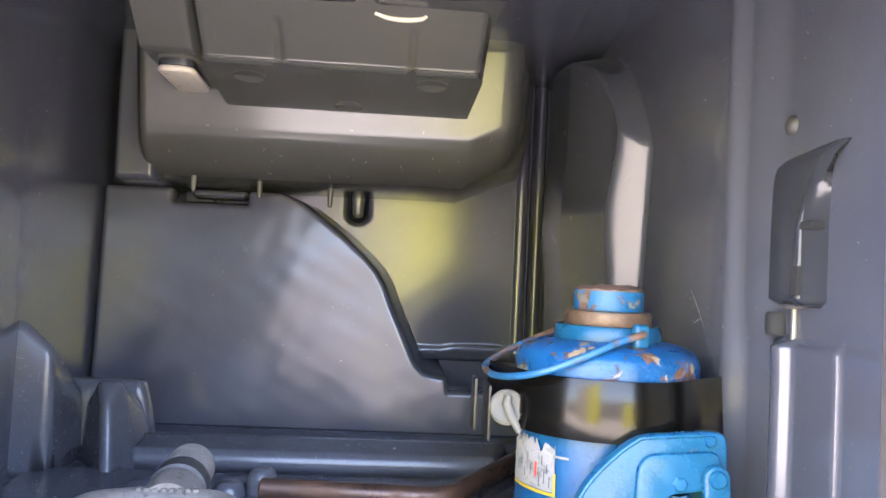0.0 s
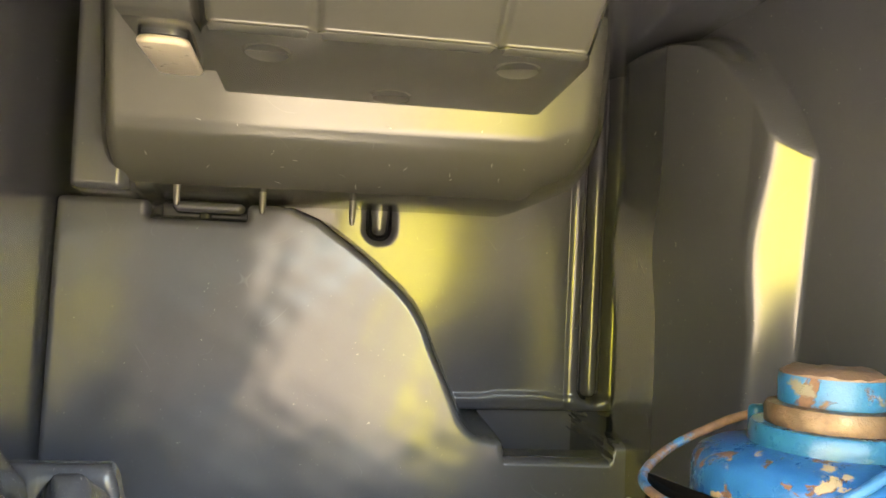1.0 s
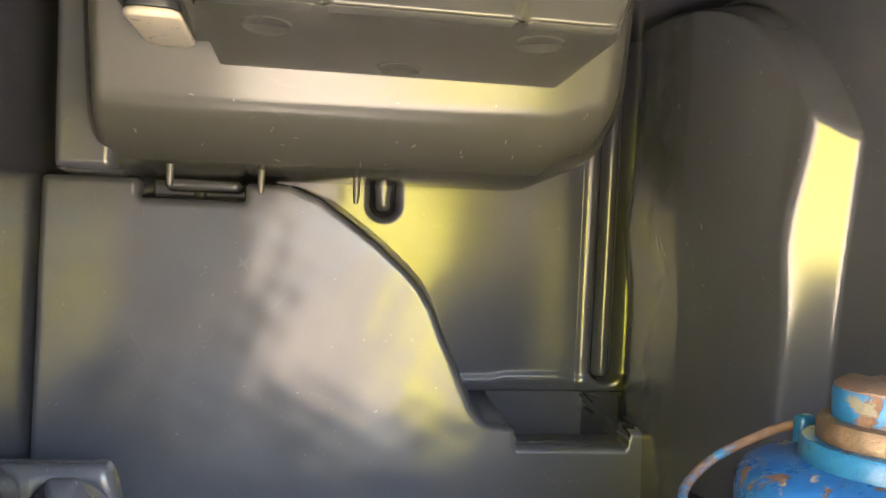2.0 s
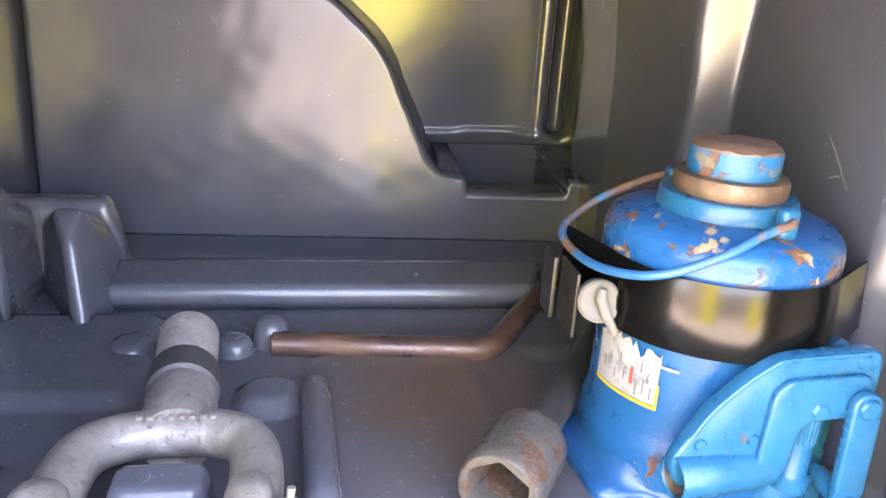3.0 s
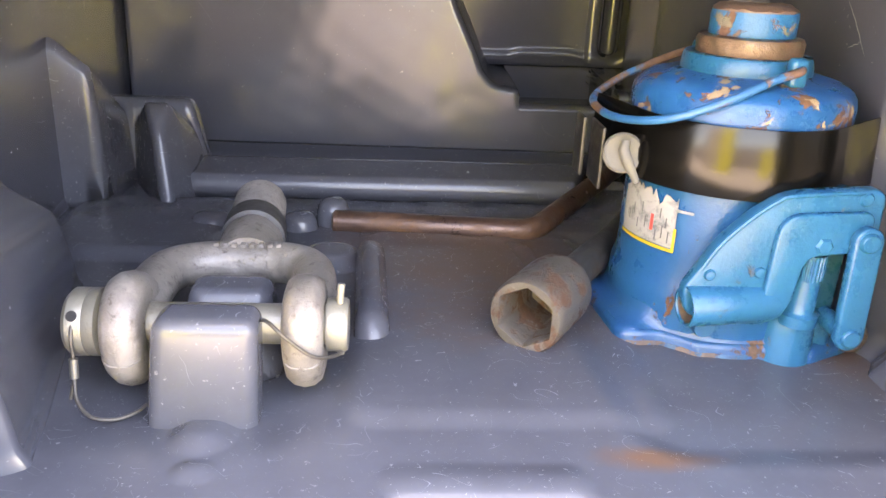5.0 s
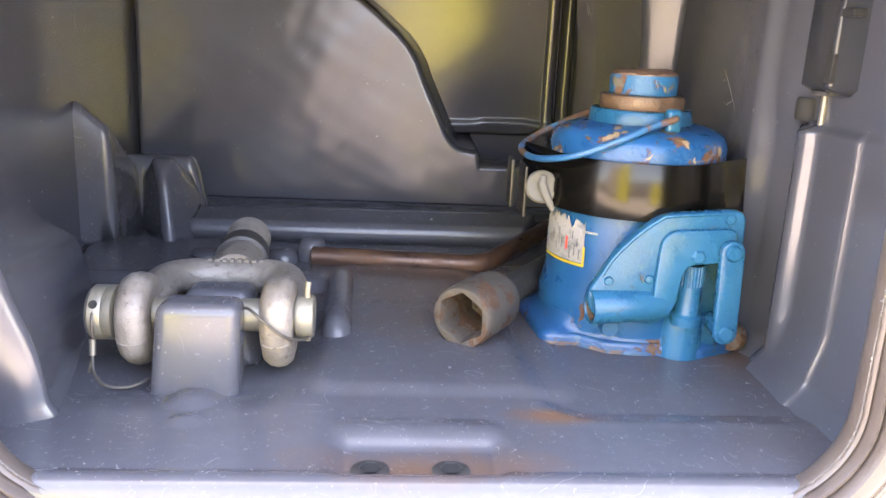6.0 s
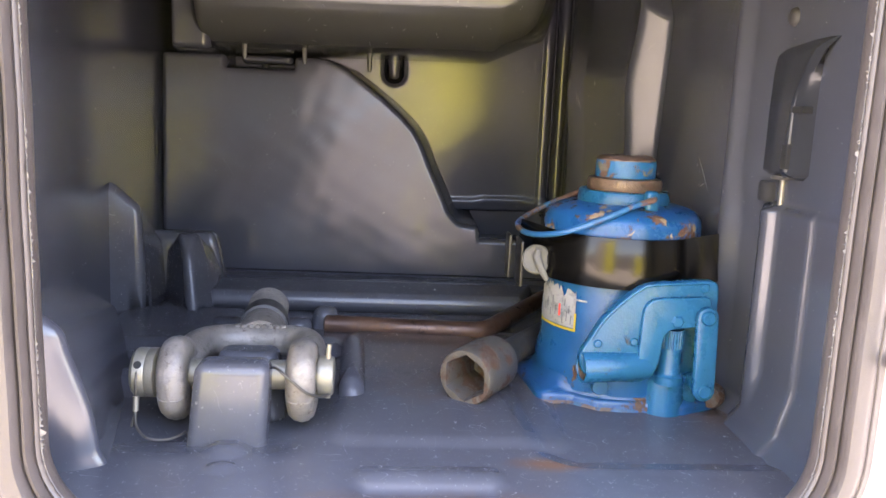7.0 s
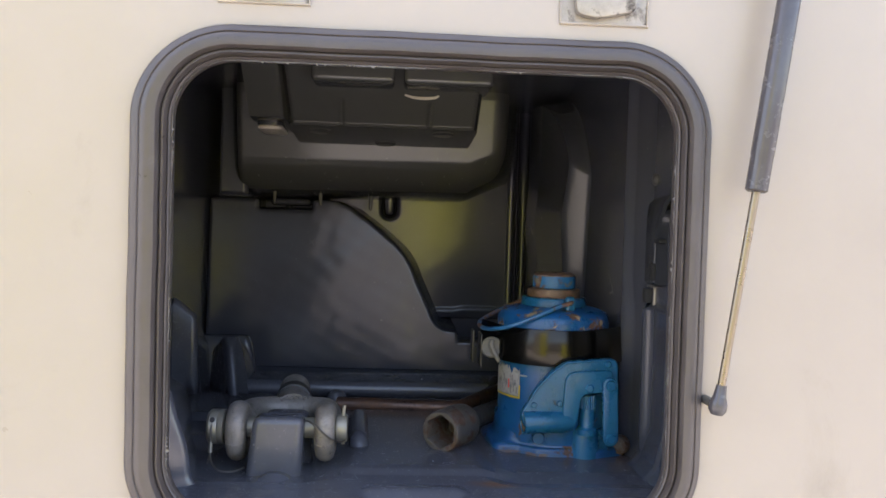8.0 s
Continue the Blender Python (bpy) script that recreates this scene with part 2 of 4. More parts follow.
    if thick:
        s = ob.modifiers.new("thickness", "SOLIDIFY")
        s.thickness, s.offset = thick, -1
    return ob


def S(x, a, b):
    t = np.clip((x - a) / (b - a), 0, 1)
    return t * t * (3 - 2 * t)


def pad(u, v, u0, u1, v0, v1, r=0.01, e=0.008):
    """1 inside a rounded rectangle, falling softly to 0 over e outside its edge."""
    hx, hy = (u1 - u0) / 2, (v1 - v0) / 2
    r = np.minimum(r, np.minimum(hx, hy))
    qx, qy = np.abs(u - (u0 + u1) / 2) - hx + r, np.abs(v - (v0 + v1) / 2) - hy + r
    d = np.hypot(np.maximum(qx, 0), np.maximum(qy, 0)) + np.minimum(np.maximum(qx, qy), 0) - r
    return 1 - S(d, -e * 0.5, e * 0.5)


def lathe(profile, centre, segments=64, axis=None, bm=None):
    """A turned body: (radius, height) pairs about an axis through centre."""
    bm = bm or bmesh.new()
    turn = (Vector(axis).to_track_quat("Z", "Y").to_matrix() if axis else Matrix.Identity(3))
    rings = []
    for r, h in profile:
        if r < 1e-6:
            rings.append([bm.verts.new(Vector(centre) + turn @ Vector((0, 0, h)))])
        else:
            rings.append([bm.verts.new(Vector(centre) + turn @ Vector((r * cos(2 * pi * k / segments), r * sin(2 * pi * k / segments), h))) for k in range(segments)])
    for a, b in zip(rings, rings[1:]):
        for k in range(segments):
            n = (k + 1) % segments
            if len(a) == 1 and len(b) == 1:
                continue
            if len(a) == 1:
                bm.faces.new((a[0], b[k], b[n]))
            elif len(b) == 1:
                bm.faces.new((a[k], a[n], b[0]))
            else:
                bm.faces.new((a[k], a[n], b[n], b[k]))
    return bm


def smooth_path(points, per=8):
    """Catmull-Rom through the points."""
    p = [Vector(q) for q in points]
    p = [2 * p[0] - p[1]] + p + [2 * p[-1] - p[-2]]
    out = []
    for i in range(1, len(p) - 2):
        for k in range(per):
            t = k / per
            out.append(0.5 * ((2 * p[i]) + (p[i + 1] - p[i - 1]) * t + (2 * p[i - 1] - 5 * p[i] + 4 * p[i + 1] - p[i + 2]) * t * t + (3 * p[i] - p[i - 1] - 3 * p[i + 1] + p[i + 2]) * t ** 3))
    out.append(p[-2])
    return out


def rod(points, radius, segments=16, bm=None, caps=True):
    """A round bar along points; radius is one number or a function of 0..1."""
    bm = bm or bmesh.new()
    pts = [Vector(q) for q in points]
    side = None
    rings = []
    for i, q in enumerate(pts):
        way = (pts[min(i + 1, len(pts) - 1)] - pts[max(i - 1, 0)]).normalized()
        if side is None:
            side = way.orthogonal().normalized()
        side = (side - way * side.dot(way)).normalized()
        up = way.cross(side)
        r = radius(i / (len(pts) - 1)) if callable(radius) else radius
        rings.append([bm.verts.new(q + side * (r * cos(2 * pi * k / segments)) + up * (r * sin(2 * pi * k / segments))) for k in range(segments)])
    for a, b in zip(rings, rings[1:]):
        for k in range(segments):
            bm.faces.new((a[k], a[(k + 1) % segments], b[(k + 1) % segments], b[k]))
    if caps:
        bm.faces.new(rings[0][::-1])
        bm.faces.new(rings[-1])
    return bm


def plate(outline, y0, y1, bevel=0.0015, plane="xz", segments=2):
    """A flat plate cut to an outline and rounded at its edges; plane xz stands between y0 and y1, xy lies between heights."""
    bm = bmesh.new()
    place = (lambda a, b, c: (a, c, b)) if plane == "xz" else (lambda a, b, c: (a, b, c))
    face = bm.faces.new([bm.verts.new(place(a, b, y0)) for a, b in outline])
    made = bmesh.ops.extrude_face_region(bm, geom=[face])
    shift = Vector(place(0, 0, y1 - y0))
    bmesh.ops.translate(bm, vec=shift, verts=[g for g in made["geom"] if isinstance(g, bmesh.types.BMVert)])
    bmesh.ops.recalc_face_normals(bm, faces=bm.faces)
    if bevel:
        rims = [e for e in bm.edges if len(e.link_faces) == 2 and e.calc_face_angle(0) > 0.9]
        bmesh.ops.bevel(bm, geom=rims, offset=bevel, segments=segments, profile=0.5, affect="EDGES", clamp_overlap=True)
    return bm


def block(x0, x1, y0, y1, z0, z1, bevel=0.002, segments=3):
    bm = bmesh.new()
    bmesh.ops.create_cube(bm, size=1, matrix=Matrix.Translation(((x0 + x1) / 2, (y0 + y1) / 2, (z0 + z1) / 2)) @ Matrix.Diagonal((x1 - x0, y1 - y0, z1 - z0, 1)))
    if bevel:
        bmesh.ops.bevel(bm, geom=bm.edges[:], offset=bevel, segments=segments, profile=0.5, affect="EDGES")
    return bm


def round_rect(x0, x1, z0, z1, r, n=12):
    out = []
    for cx, cz, a0 in ((x1 - r, z1 - r, 0), (x0 + r, z1 - r, 90), (x0 + r, z0 + r, 180), (x1 - r, z0 + r, 270)):
        for k in range(n + 1):
            a = radians(a0 + 90 * k / n)
            out.append((cx + r * cos(a), cz + r * sin(a)))
    return out


def arc_outline(points, r=0.006, n=5):
    """A closed outline with its corners rounded."""
    out = []
    m = len(points)
    for i in range(m):
        p, a, b = Vector(points[i]), Vector(points[i - 1]), Vector(points[(i + 1) % m])
        da, db = min(r, (a - p).length * 0.45), min(r, (b - p).length * 0.45)
        s, e = p + (a - p).normalized() * da, p + (b - p).normalized() * db
        for k in range(n + 1):
            t = k / n
            out.append(tuple(s * (1 - t) ** 2 + p * 2 * t * (1 - t) + e * t * t))
    return out


# ---- structure: the body side and the moulded liner ----
X0, X1, Z0, Z1 = -0.262, 0.188, -0.016, 0.392      # the cut opening in the body panel
PANEL_Y = -0.012


def body_panel():
    bm = bmesh.new()
    hole = round_rect(X0, X1, Z0, Z1, 0.062, 14)
    outer = []
    for x, z in hole:
        dx, dz = x - (X0 + X1) / 2, z - (Z0 + Z1) / 2
        k = min(1.3 / max(abs(dx), 1e-6), 1.05 / max(abs(dz), 1e-6))
        outer.append(((X0 + X1) / 2 + dx * k, (Z0 + Z1) / 2 + dz * k))
    rings = []
    steps = (0.0, 0.012, 0.03, 0.06, 0.12, 0.3, 0.6, 1.0)
    for s in steps:
        ring = []
        for (a, b), (c, d) in zip(hole, outer):
            x, z = a + (c - a) * s, b + (d - b) * s
            ring.append(bm.verts.new((x, PANEL_Y, z)))
        rings.append(ring)
    back = [bm.verts.new((v.co.x, PANEL_Y + 0.012, v.co.z)) for v in rings[0]]
    back_out = [bm.verts.new((v.co.x, PANEL_Y + 0.012, v.co.z)) for v in rings[-1]]
    loops = [back_out, back] + rings + [back_out]
    for a, b in zip(loops, loops[1:]):
        n = len(a)
        for k in range(n):
            bm.faces.new((a[k], a[(k + 1) % n], b[(k + 1) % n], b[k]))
    return bm


wall_front = tagged(part("wall_front", body_panel(), cream, smooth=30), "cream painted truck body side round the open locker", "body panel", kind="structure")


def seal_profile():
    """(inset towards the opening, depth): outer flange, groove, inner lip."""
    return [(-0.017, 0.000), (-0.0168, -0.0050), (-0.0152, -0.0074), (-0.0112, -0.0088), (-0.0102, -0.0078), (-0.0096, -0.0090), (-0.0050, -0.0106), (0.0004, -0.0100), (0.0020, -0.0070),
            (0.0026, -0.0018), (0.0036, -0.0022), (0.0042, -0.0050), (0.0058, -0.0054), (0.0068, -0.0030), (0.0074, 0.0012), (0.0082, 0.0010), (0.0090, -0.0006), (0.0108, 0.0012), (0.0114, 0.010), (0.009, 0.014)]


def door_seal():
    bm = bmesh.new()
    path = round_rect(X0, X1, Z0, Z1, 0.062, 16)
    fine = []
    for i, (a, b) in enumerate(path):
        c, d = path[(i + 1) % len(path)]
        n = max(1, int(math.hypot(c - a, d - b) / 0.012))
        fine += [(a + (c - a) * k / n, b + (d - b) * k / n) for k in range(n)]
    rings = []
    for i, (a, b) in enumerate(fine):
        p, q = fine[i - 1], fine[(i + 1) % len(fine)]
        t = Vector((q[0] - p[0], q[1] - p[1])).normalized()
        inward = Vector((-t.y, t.x))
        wob = 0.0006 * noise.noise((a * 20, b * 20, 3.1))
        wide = 1.0 + 0.25 * max(0.0, inward.x)
        rings.append([bm.verts.new((a + inward.x * (o * (wide if o < 0 else 1) + wob), PANEL_Y + y, b + inward.y * (o + wob))) for o, y in seal_profile()])
    n = len(rings)
    for i in range(n):
        for k in range(len(rings[0]) - 1):
            bm.faces.new((rings[i][k], rings[(i + 1) % n][k], rings[(i + 1) % n][k + 1], rings[i][k + 1]))
    return bm


seal = thing("door_seal", (-0.037, PANEL_Y, 0.188), "grey-brown rubber door seal with dirty frayed inner lip", "seal", kind="")
part("rubber_profile", door_seal(), rubber, seal, smooth=50)


def frayed_edge():
    """The crumbling inner lip: short ragged shreds along the sides and top."""
    rnd = random.Random(4)
    bm = bmesh.new()
    inner = round_rect(X0 + 0.0110, X1 - 0.0110, Z0 + 0.0110, Z1 - 0.0110, 0.051, 16)
    rows_ = []
    for i, (a, b) in enumerate(inner):
        c, d = inner[(i + 1) % len(inner)]
        t = Vector((c - a, d - b))
        n = max(1, int(t.length / 0.0007))
        t.normalize()
        inw = Vector((-t.y, t.x))
        for k in range(n):
            x, z = a + (c - a) * k / n, b + (d - b) * k / n
            worn = max(0.0, 0.55 + 1.1 * noise.noise((x * 28, z * 28, 2.0))) * (1.0 if z > 0.03 else 0.25)
            h = 0.0003 + worn * rnd.uniform(0.0, 0.0019) + (0.0016 if rnd.random() < 0.03 * worn else 0.0)
            j = rnd.uniform(-0.0008, 0.0008)
            y = PANEL_Y + 0.0012
            rows_.append([bm.verts.new((x, y, z)), bm.verts.new((x + inw.x * h + t.x * j, y - rnd.uniform(0.0, 0.0012), z + inw.y * h + t.y * j)), bm.verts.new((x, y + 0.0012, z))])
    for p, q in zip(rows_, rows_[1:] + rows_[:1]):
        for k in range(3):
            bm.faces.new((p[k], q[k], q[(k + 1) % 3], p[(k + 1) % 3]))
    return bm


part("frayed_lip", frayed_edge(), flock, seal, "pale frayed rubber lip", smooth=0)


def left_x(y, z):
    """The left wall: flares out from the opening to the back, with a wedge-shaped bulge low down in front."""
    x = -0.285 - 0.074 * S(y, 0.0, 0.40)
    face = -0.259 - 0.045 * np.clip((y - 0.055) / 0.19, 0, 1.2) + 0.014 * (1 - S(z, 0.0, 0.10)) - 0.006 * S(z, 0.03, 0.1)
    top = 0.106 - 0.034 * np.clip((y - 0.055) / 0.19, 0, 1.2)
    bulge = S(y, 0.036, 0.060) * (1 - S(y, 0.248, 0.272)) * (1 - S(z, top - 0.020, top + 0.008))
    return x + bulge * np.maximum(face - x, 0) + 0.004 * (1 - S(z, 0.0, 0.012))


def right_x(y, z):
    """The right wall: a pocket for the lock in front with the casing of its rod below, a flat stretch, a tall round-topped bulge behind."""
    low = 1 - S(z, 0.150, 0.200)
    x = 0.1965 + (0.0085 + 0.0025 * low) * (1 - S(y, 0.188 - 0.004 * low, 0.203)) + 0.009 * (1 - S(y, 0.150, 0.192))
    top = 0.452 - 0.127 * np.clip((0.640 - y) / 0.280, 0, 1.06) ** 3.6
    near = 0.3655 - 0.12 * (z - 0.262)
    side = 1.72 * (y - near)
    roof = 5.0 * (top - z)
    deep = 0.0270 + 0.006 * np.exp(-((z - 0.262) / 0.045) ** 2) + 0.013 * np.clip((y - 0.395) / 0.12, 0, 1) - 0.03 * S(y, 0.60, 0.71)
    k = 420.0
    swell = -np.log(np.exp(-k * np.clip(side, -0.02, 0.08)) + np.exp(-k * np.clip(roof, -0.02, 0.08)) + np.exp(-k * deep)) / k
    x = x - np.log(1 + np.exp(np.clip(700.0 * swell, -30, 60))) / 700.0
    casing = 0.0135 * (1 - S(y, 0.145, 0.167)) - 0.0078 * (1 - S(y, 0.131, 0.142)) * S(z, 0.010, 0.050) - 0.0032 * (1 - S(y, 0.087, 0.092))
    return x - casing * (1 - S(z, 0.166, 0.174)) - 0.012 * (1 - S(z, -0.004, 0.016))


def xs(z):
    """The S-shaped edge of the proud lower panel."""
    return 0.004 + np.interp(z, [0.060, 0.082, 0.090, 0.098, 0.114, 0.136, 0.157, 0.182, 0.200, 0.214, 0.236, 0.255, 0.272, 0.281, 0.285],
                             [0.030, 0.018, 0.008, 0.001, -0.006, -0.016, -0.026, -0.036, -0.047, -0.060, -0.085, -0.110, -0.134, -0.157, -0.185])


def rim_z(x):
    """The top of the proud panel under the recess: a notch for the clip, then a higher shoulder."""
    return np.interp(x, [-0.01, 0.007, 0.020, 0.0395, 0.0425, 0.1435, 0.1465, 0.200], [0.099, 0.089, 0.084, 0.081, 0.0655, 0.0655, 0.080, 0.083])


def back_y(x, z):
    soft = 0.009
    inside = 1 - S(x - xs(np.clip(z, 0.0, 0.29)), -soft * 0.6, soft)
    low = 1 - S(z, rim_z(x) - 0.002, rim_z(x) + 0.005)
    inside = np.maximum(inside, low) * S(x, -0.366, -0.352) * (1 - S(z, 0.281, 0.289))
    open_ = 1 - inside
    y = 0.682 - (0.092 + 0.033 * (x + 0.15) - 0.055 * (z - 0.17)) * inside + 0.010 * open_ * np.clip((x + 0.12) / 0.20, 0, 1.3)
    # soft buckling of the thin sheet
    y = y - 0.0012 * inside * np.sin((x + 0.35) * 11) * np.sin(z * 12)
    y = y + 0.00045 * inside * np.sin(x * 36 + 1.5 * np.sin(z * 19)) * np.sin(z * 31 + 1.9 * np.sin(x * 15))
    y = y + 0.00013 * inside * (np.sin(x * 95 + 2.2 * np.sin(z * 41)) * np.sin(z * 83 + 1.7 * np.sin(x * 37)) + 0.6 * np.sin(x * 171 + z * 67) * np.sin(z * 149 - x * 53))
    y = y + 0.00008 * open_ * np.sin(x * 77 + 1.9 * np.sin(z * 53)) * np.sin(z * 91 - x * 31)
    # the recess ends in a rolled lip with a dark gap under it
    right = S(x, -0.02, 0.01)
    y = y + open_ * right * (0.026 * (1 - S(z, 0.089, 0.0955)) - 0.0025 * np.exp(-((z - 0.1015 - 0.003 * pad(x, z, 0.05, 0.12, 0.0, 0.3, 0.01, 0.02)) / 0.005) ** 2))
    # clip pocket in the top edge, with the bar of the clip across it
    y = y + 0.045 * inside * pad(x, z, -0.281, -0.193, 0.268, 0.30, 0.004, 0.006)
    y = y - 0.026 * pad(x, z, -0.262, -0.202, 0.2805, 0.2875, 0.003, 0.004)
    # upright groove with a tongue in it, and the corner post beside it
    y = y + 0.017 * open_ * pad(x, z, 0.146, 0.1800, 0.100, 0.48, 0.014, 0.007)
    y = y - 0.014 * open_ * pad(x, z, 0.1580, 0.1668, 0.108, 0.48, 0.004, 0.006)
    y = y - 0.004 * open_ * pad(x, z, 0.136, 0.192, 0.092, 0.48, 0.010, 0.008)
    y = y - 0.020 * open_ * S(x, 0.190, 0.200)
    # short keyhole groove with its peg
    y = y + 0.024 * open_ * pad(x, z, -0.0865, -0.0565, 0.2595, 0.33, 0.014, 0.007) - 0.024 * open_ * pad(x, z, -0.0765 - 0.10 * np.clip(z - 0.275, 0, 0.03), -0.0665 + 0.10 * np.clip(z - 0.275, 0, 0.03), 0.2690, 0.33, 0.003, 0.006)
    # post beside the overhead housing
    y = y - 0.125 * pad(x, z, -0.334, -0.29, 0.2885, 0.52, 0.004, 0.010)
    # rolled foot of the wall
    y = y - 0.036 * (1 - S(z, 0.008, 0.018)) * (1 - S(x, 0.12, 0.16))
    return y


def over(z, h):
    """The higher of two forms where the second one stands at all."""
    return np.where(h > 1e-4, np.maximum(z, h), z)


def floor_z(x, y):
    z = 0.0 * x
    # plateau beside the cradle, its front step, and the dished seat of the jack
    z = z + 0.003 * pad(x, y, -0.106, 0.060, 0.094, 0.36, 0.016, 0.016) - 0.035 * np.clip(0.112 - y, 0, 0.06)
    z = z - 0.0040 * pad(x, y, 0.036 - 0.10 * (y - 0.10), 0.30, 0.068, 0.36, 0.03, 0.022)
    # front edge: light channel with two bolt seats
    z = z - 0.0048 * pad(x, y, -0.086, 0.006, 0.002, 0.038, 0.008, 0.014) + 0.0025 * pad(x, y, -0.084, 0.004, 0.042, 0.056, 0.008, 0.014)
    # sunk ground of the cradle
    z = z - 0.006 * pad(x, y, -0.262, -0.120, 0.088, 0.235, 0.03, 0.05)
    # cradle of the shackle
    z = z + 0.0052 * pad(x, y, -0.184, -0.163, 0.072, 0.105, 0.010, 0.014) + 0.0025 * pad(x, y, -0.178, -0.164, 0.050, 0.060, 0.005, 0.010)
    z = z + 0.050 * pad(x, y, -0.1935, -0.1500, 0.146, 0.172, 0.008, 0.009)
    z = z + 0.009 * pad(x, y, -0.1480, -0.1120, 0.280, 0.318, 0.014, 0.016)
    z = z + 0.008 * pad(x, y, -0.300, -0.258, 0.184, 0.226, 0.016, 0.026)
    z = z + 0.007 * pad(x, y, -0.345, -0.220, 0.296, 0.424, 0.012, 0.018)
    # long rib, with a trough behind it
    rib = S(y, 0.4440, 0.4470) * (1 - S(y, 0.4870, 0.4930)) * S(x, -0.268, -0.262) * (1 - S(x - 0.4 * (y - 0.438), 0.074, 0.080))
    z = z + rib * (0.0195 + 0.13 * np.clip(y - 0.442, 0, 0.05)) + 0.006 * pad(x, y, -0.29, 0.14, 0.492, 0.62, 0.004, 0.006)
    # stepped corner posts at the back left
    post = (0.138 - 0.85 * np.clip(x + 0.358, 0, 0.04) - 0.7 * np.clip(y - 0.414, 0, 0.1)) * pad(x, y, -0.42, -0.3300, 0.410, 0.500, 0.004, 0.0060)
    front = (x + 0.322) * 0.879 + (y - 0.490) * 0.477
    side = (x + 0.284) * 0.99 - (y - 0.420) * 0.14
    stub = (0.081 - 0.6 * np.clip(y - 0.450, 0, 0.1)) * S(front, -0.003, 0.003) * (1 - S(side, -0.003, 0.019)) * (1 - S(y, 0.506, 0.520)) * (1 - 0.25 * (1 - S(y, 0.415, 0.45)))
    ledge = 0.076 * (1 - S(x + 0.272, -0.005, 0.016)) * S(y, 0.486, 0.494) * (1 - S(y, 0.506, 0.520))
    z = over(z, np.maximum(ledge, np.maximum(post, stub)))
    # rolled front lip
    z = z + 0.002 * (1 - S(y, -0.004, 0.006)) - 0.034 * np.clip((-0.005 - y) / 0.0115, 0, 1) ** 2
    return z


def ceiling_z(x, y):
    return 0.455 + 0.012 * pad(x, y, -0.2, 0.12, 0.06, 0.30, 0.03, 0.03) - 0.03 * (1 - S(y, 0.0, 0.05))


floor = tagged(sheet("floor", lambda u, v: (u, v, floor_z(u, v)), (-0.42, 0.27), (-0.0165, 0.74), 0.0014, floor_plastic, flip=True),
               "dark blue-grey moulded plastic locker floor with cradle and ribs, scuffed", "floor", kind="structure")


def cradle_block():
    """Upright stop in front of the shackle: slightly tapered, with softly rounded edges."""
    bm_ = block(-0.1970, -0.1475, 0.0925, 0.1195, -0.010, 0.0565, 0.0075, 6)
    for v in bm_.verts:
        k = (0.0565 - v.co.z) / 0.0665
        if v.co.x < -0.172:
            v.co.x -= 0.0075 * k
        else:
            v.co.x -= 0.0020 * k
        if v.co.y < 0.105:
            v.co.y -= 0.0012 * k
    return bm_


part("cradle_block", cradle_block(), floor_plastic, floor, smooth=60)
part("floor_bead", rod(smooth_path([(-0.0960, 0.1800, 0.0000), (-0.0962, 0.1840, 0.0060), (-0.0968, 0.1940, 0.0090), (-0.0990, 0.2500, 0.0090), (-0.1010, 0.2980, 0.0080), (-0.1015, 0.3120, 0.0010)], 5), 0.0108, 28), floor_plastic, floor, smooth=70)
for x, y, r, h in ((-0.1600, 0.3680, 0.0140, 0.015), (-0.1340, 0.3800, 0.0135, 0.024), (-0.2300, 0.3660, 0.0160, 0.015)):
    part("floor_boss", lathe([(r * 1.15, -0.004), (r * 1.04, h * 0.25), (r * 0.97, h * 0.6), (r * 0.80, h * 0.86), (r * 0.5, h * 0.97), (0.0, h)], (x, y, 0.0015), 32), floor_plastic, floor, smooth=80)
wall_back = tagged(sheet("wall_back", lambda u, v: (u, back_y(u, v), v), (-0.42, 0.26), (-0.01, 0.47), 0.0014, plastic, flip=True),
                   "dark moulded plastic back wall with an S-shaped raised panel", "wall", kind="structure")


def pocket(x0, x1, rim):
    """Dark hollow behind the notch: a drop between the panel's rim and the recess."""
    y0, y1, z0, z1 = 0.602, 0.704, 0.010, 0.088
    bm_ = bmesh.new()
    a, b, c, d = [[bm_.verts.new((x, y, z)) for x in (x0, x1)] for y, z in ((y0, rim), (y0, z0), (y1, z0), (y1, z1))]
    for p, q in ((a, b), (b, c), (c, d)):
        bm_.faces.new((p[0], p[1], q[1], q[0]))
    for k in (0, 1):
        bm_.faces.new((a[k], b[k], c[k], d[k]))
    return bm_


bm = bmesh.new()
bm.from_mesh(wall_back.data)
gone = []
for f in bm.faces:
    m = f.calc_center_median()
    if 0.0412 < m.x < 0.1890 and 0.602 < m.y < 0.704 and 0.05 < m.z < 0.088:
        gone.append(f)
bmesh.ops.delete(bm, geom=gone, context="FACES")
bm.to_mesh(wall_back.data)
bm.free()
part("pocket", pocket(0.0418, 0.1462, 0.068), plastic, wall_back, "dark hollow under the recess", smooth=0)
part("pocket", pocket(0.1464, 0.1900, 0.082), plastic, wall_back, "dark hollow under the recess", smooth=0)
wall_left = tagged(sheet("wall_left", lambda u, v: (left_x(u, v), u, v), (-0.006, 0.74), (-0.01, 0.47), 0.003, plastic),
                   "dark moulded plastic left wall with a low rounded bulge", "wall", kind="structure")
